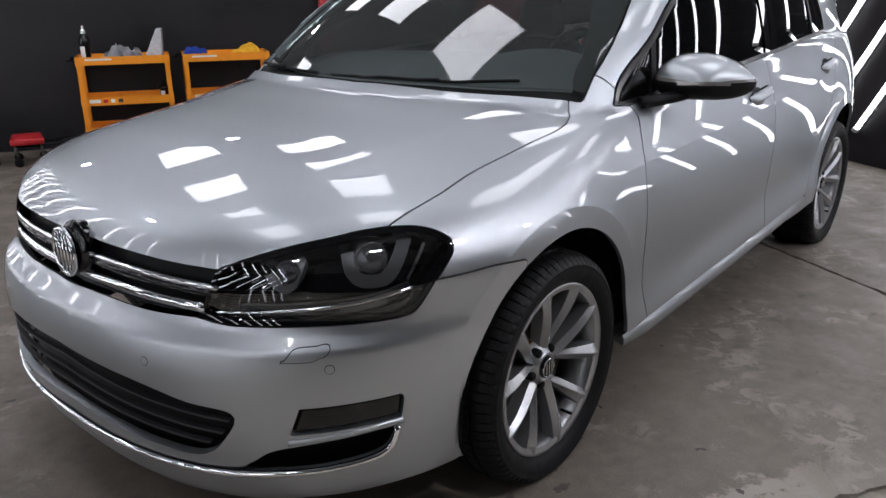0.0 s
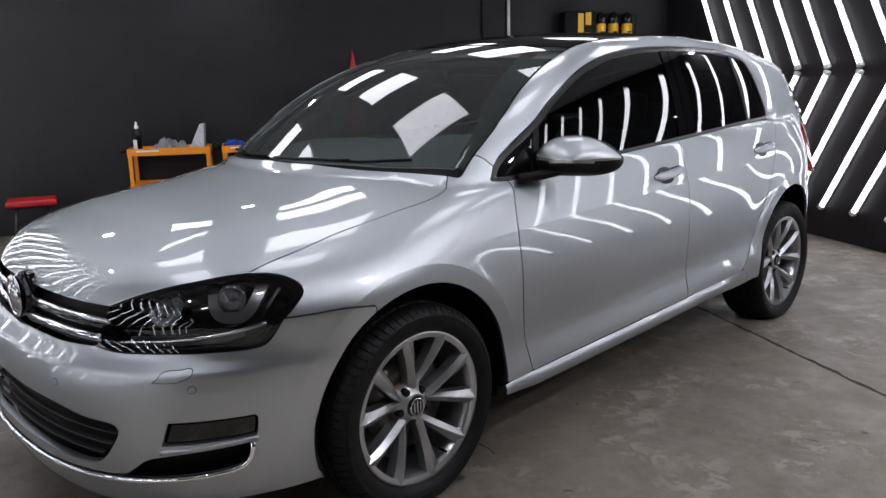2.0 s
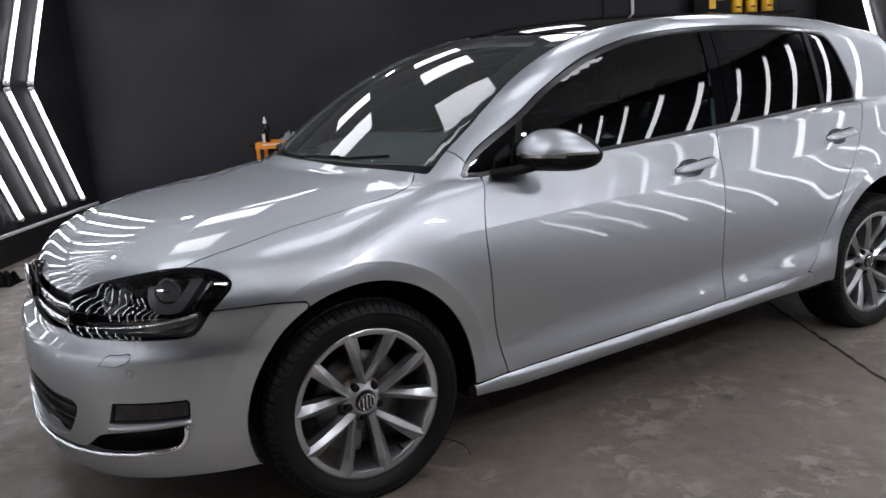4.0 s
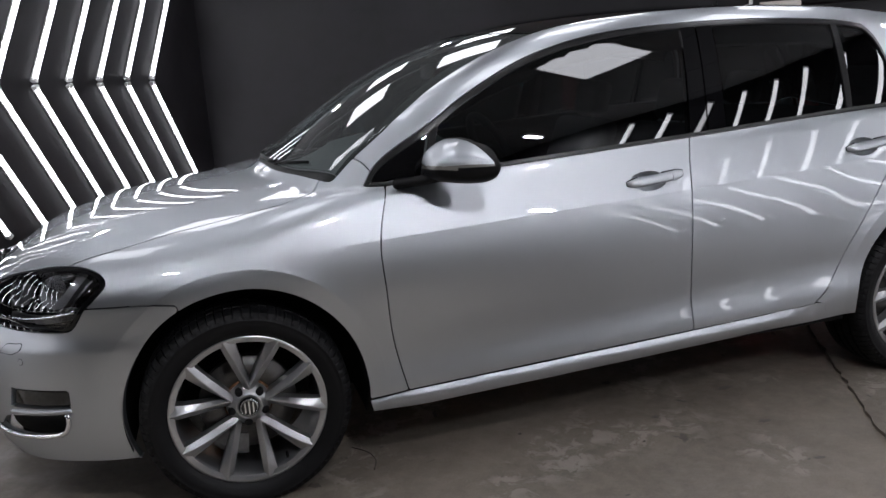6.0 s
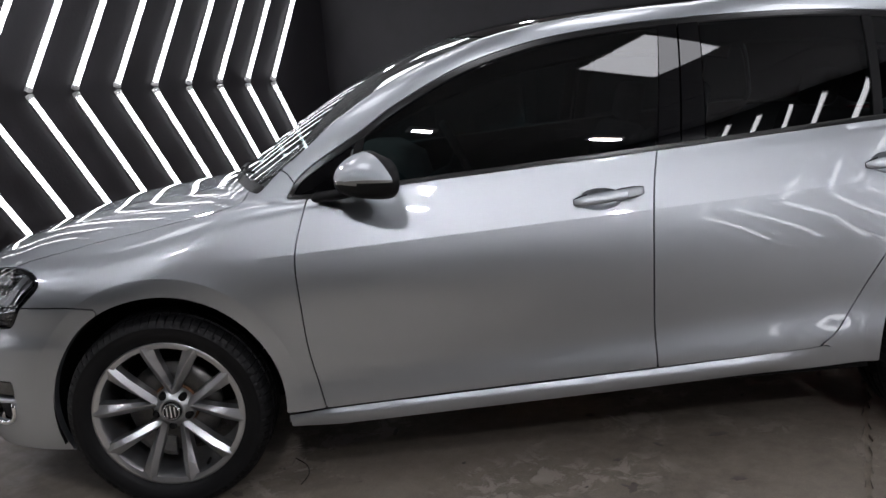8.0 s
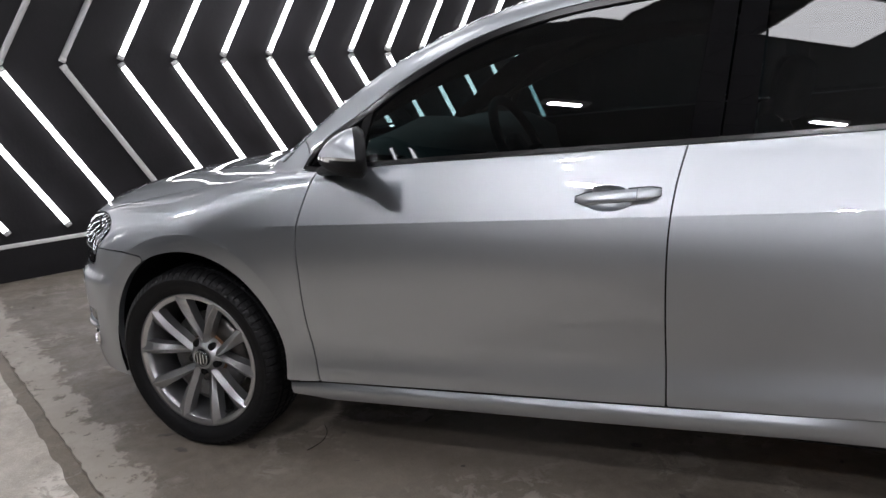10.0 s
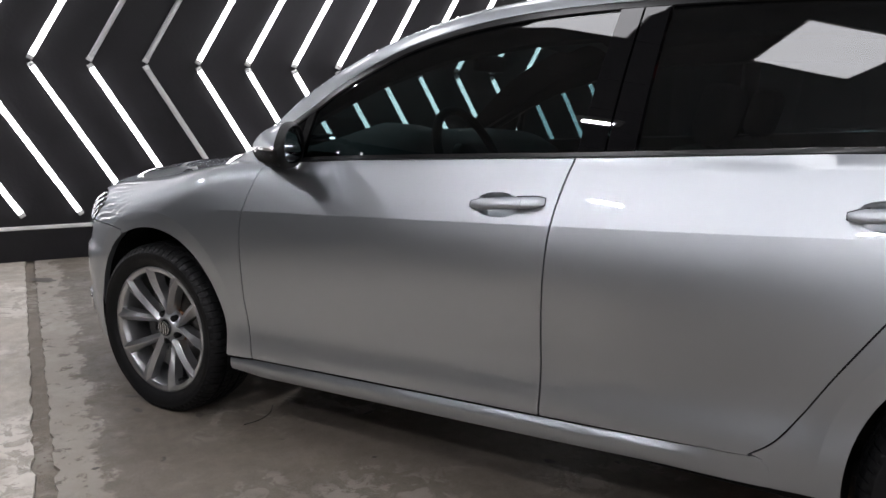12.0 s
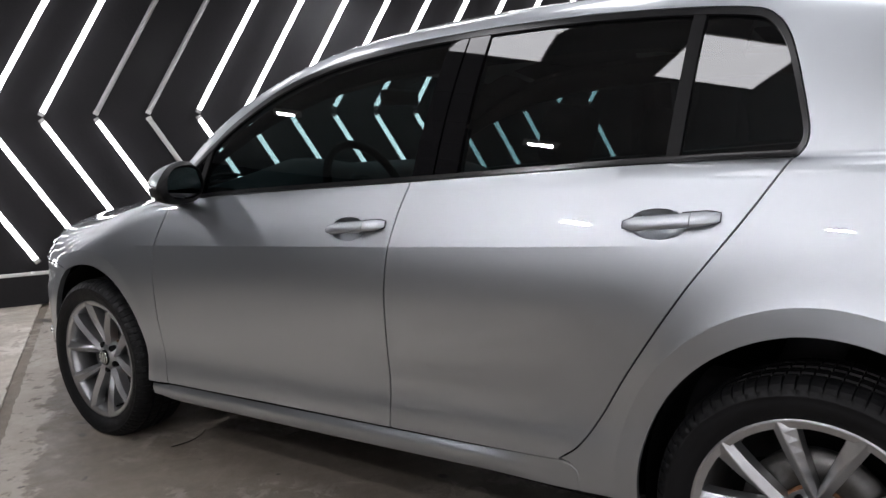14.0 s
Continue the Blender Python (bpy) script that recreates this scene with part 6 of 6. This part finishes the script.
def polisher(x):
    """An upright polishing machine: yellow grip, black head, dark base and a cable."""
    t = new("polisher")
    t.matrix_world = pose(x, 4.57, 1.676)
    flip = lambda vf: ([(v[0], v[2], v[1]) for v in vf[0]], [f[::-1] for f in vf[1]])
    link("grip", *flip(lathe([(0.0, 0.0), (0.052, 0.0), (0.055, 0.02), (0.050, 0.05), (0.054, 0.10), (0.052, 0.135)], 20)), YELLOW, t, label="yellow grip")
    link("machine_head", *flip(lathe([(0.052, 0.135), (0.058, 0.15), (0.056, 0.19), (0.042, 0.225), (0.02, 0.245), (0.0, 0.25)], 20)), GLOSS_BLACK, t)
    tube("cable", spline([(0.04, 0.02, 0.2), (0.09, 0.03, 0.24), (0.12, 0.03, 0.18), (0.11, 0.03, 0.06), (0.13, 0.03, 0.006)], 6), 0.006, BLACK_PLASTIC, t, 6)
    box("label_bar", (-0.022, -0.056, 0.045), (0.022, -0.0505, 0.06), BLACK_PLASTIC, t)
    return tagged(t, "yellow and black polishing machine standing on the shelf", "polisher", "polishers on the shelf")


for x in (3.52, 3.66, 3.81):
    polisher(x)

# conduit and pillar edge on the wall, red cabinet below
tagged(tube("pipe", [(2.575, 4.664, 2.5), (2.575, 4.664, 0.0)], 0.016, WHITE, None, 12), "thin white conduit running up the wall", "pipe")
tagged(box("wall_panel", (2.30, 4.652, 0.0), (2.53, 4.690, 2.5), WALL, None, 0.003), "black boarding strip on the wall", "wall panel")
cab = new("tool_cabinet")
cab.matrix_world = pose(2.29, 4.34, 0)
box("cabinet_body", (0, 0, 0.05), (0.86, 0.30, 1.60), RED_PAINT, cab, 0.008, "red steel body")
for k in range(5):
    dz = 0.12 + 0.29 * k
    dr = box("drawer", (0.03, -0.018, dz), (0.83, -0.0005, dz + 0.27), RED_PAINT, cab, 0.004)
    tube("handle", [(0.25, -0.03, dz + 0.22), (0.61, -0.03, dz + 0.22)], 0.008, STEEL, dr, 8)
for sx in (0.05, 0.81):
    for sy in (0.04, 0.26):
        box("foot", (sx - 0.02, sy - 0.02, 0), (sx + 0.02, sy + 0.02, 0.0499), BLACK_PLASTIC, cab)
tagged(cab, "tall red steel tool cabinet against the wall", "cabinet")
rl = tube("paper_roll", [(2.62, 4.46, 1.645), (2.93, 4.46, 1.645)], 0.044, material("white_paper", (0.7, 0.66, 0.6), 0.8), None, 20)
tagged(rl, "roll of white paper lying on the red cabinet", "paper roll")
tube("roll_core", [(2.931, 4.46, 1.645), (2.940, 4.46, 1.645)], 0.020, BLACK_PLASTIC, rl, 14)

# dark lump of cloth near the west wall's foot
crumple("rag", -2.45, 2.35, 0.0, 0.22, 0.20, 0.09, BLACK_PLASTIC, 19, "crumpled dark rag on the floor by the wall", "rag")


# floor stains and a scrap of wire
STAIN = material("damp_stain", (0.055, 0.046, 0.038), 0.45, var=0.4, scale=40, bump=0.3, bump_scale=120)


def stain(x, y, r, seed, stretch=1.0):
    """A small dark damp spot with a ragged outline."""
    rnd = random.Random(seed)
    n = 22
    ph = [rnd.uniform(0, 6.28) for _ in range(3)]
    turn = rnd.uniform(0, 3.14)
    vs = [(x, y, 0.0016)]
    for i in range(n):
        a = 2 * math.pi * i / n
        q = r * (1 + 0.22 * math.sin(2 * a + ph[0]) + 0.16 * math.sin(5 * a + ph[1]) + 0.10 * math.sin(9 * a + ph[2]))
        u, v = q * math.cos(a) * stretch, q * math.sin(a) * 0.7
        vs.append((x + u * math.cos(turn) - v * math.sin(turn), y + u * math.sin(turn) + v * math.cos(turn), 0.0008))
    link("stain", vs, [(0, i + 1, (i + 1) % n + 1) for i in range(n)], STAIN, FLOOR)


for k, (sx, sy, sr, st) in enumerate(((1.9, 0.25, 0.022, 1.4), (1.73, 0.11, 0.014, 1.2), (2.0, -0.03, 0.017, 1.5), (1.72, -0.19, 0.02, 1.4), (0.42, -0.84, 0.022, 1.1), (0.45, -0.74, 0.026, 1.0), (0.57, -0.65, 0.018, 1.3), (0.27, -0.84, 0.02, 1.4), (-2.06, -1.09, 0.075, 1.3))):
    stain(sx, sy, sr, 40 + k, st)
rnd = random.Random(5)
for k in range(90):
    sx, sy = rnd.uniform(0.2, 4.2), rnd.uniform(-1.15, 1.6)
    stain(sx, sy, rnd.choice((0.004, 0.006, 0.008, 0.013)), 100 + k, rnd.uniform(0.9, 1.9))
tagged(tube("wire_scrap", spline([(0.60, -0.39, 0.0015), (0.67, -0.42, 0.003), (0.715, -0.47, 0.003), (0.73, -0.53, 0.0015)], 5), 0.0013, BLACK_PLASTIC, None, 6), "thin curved scrap of black wire on the floor", "wire scrap")
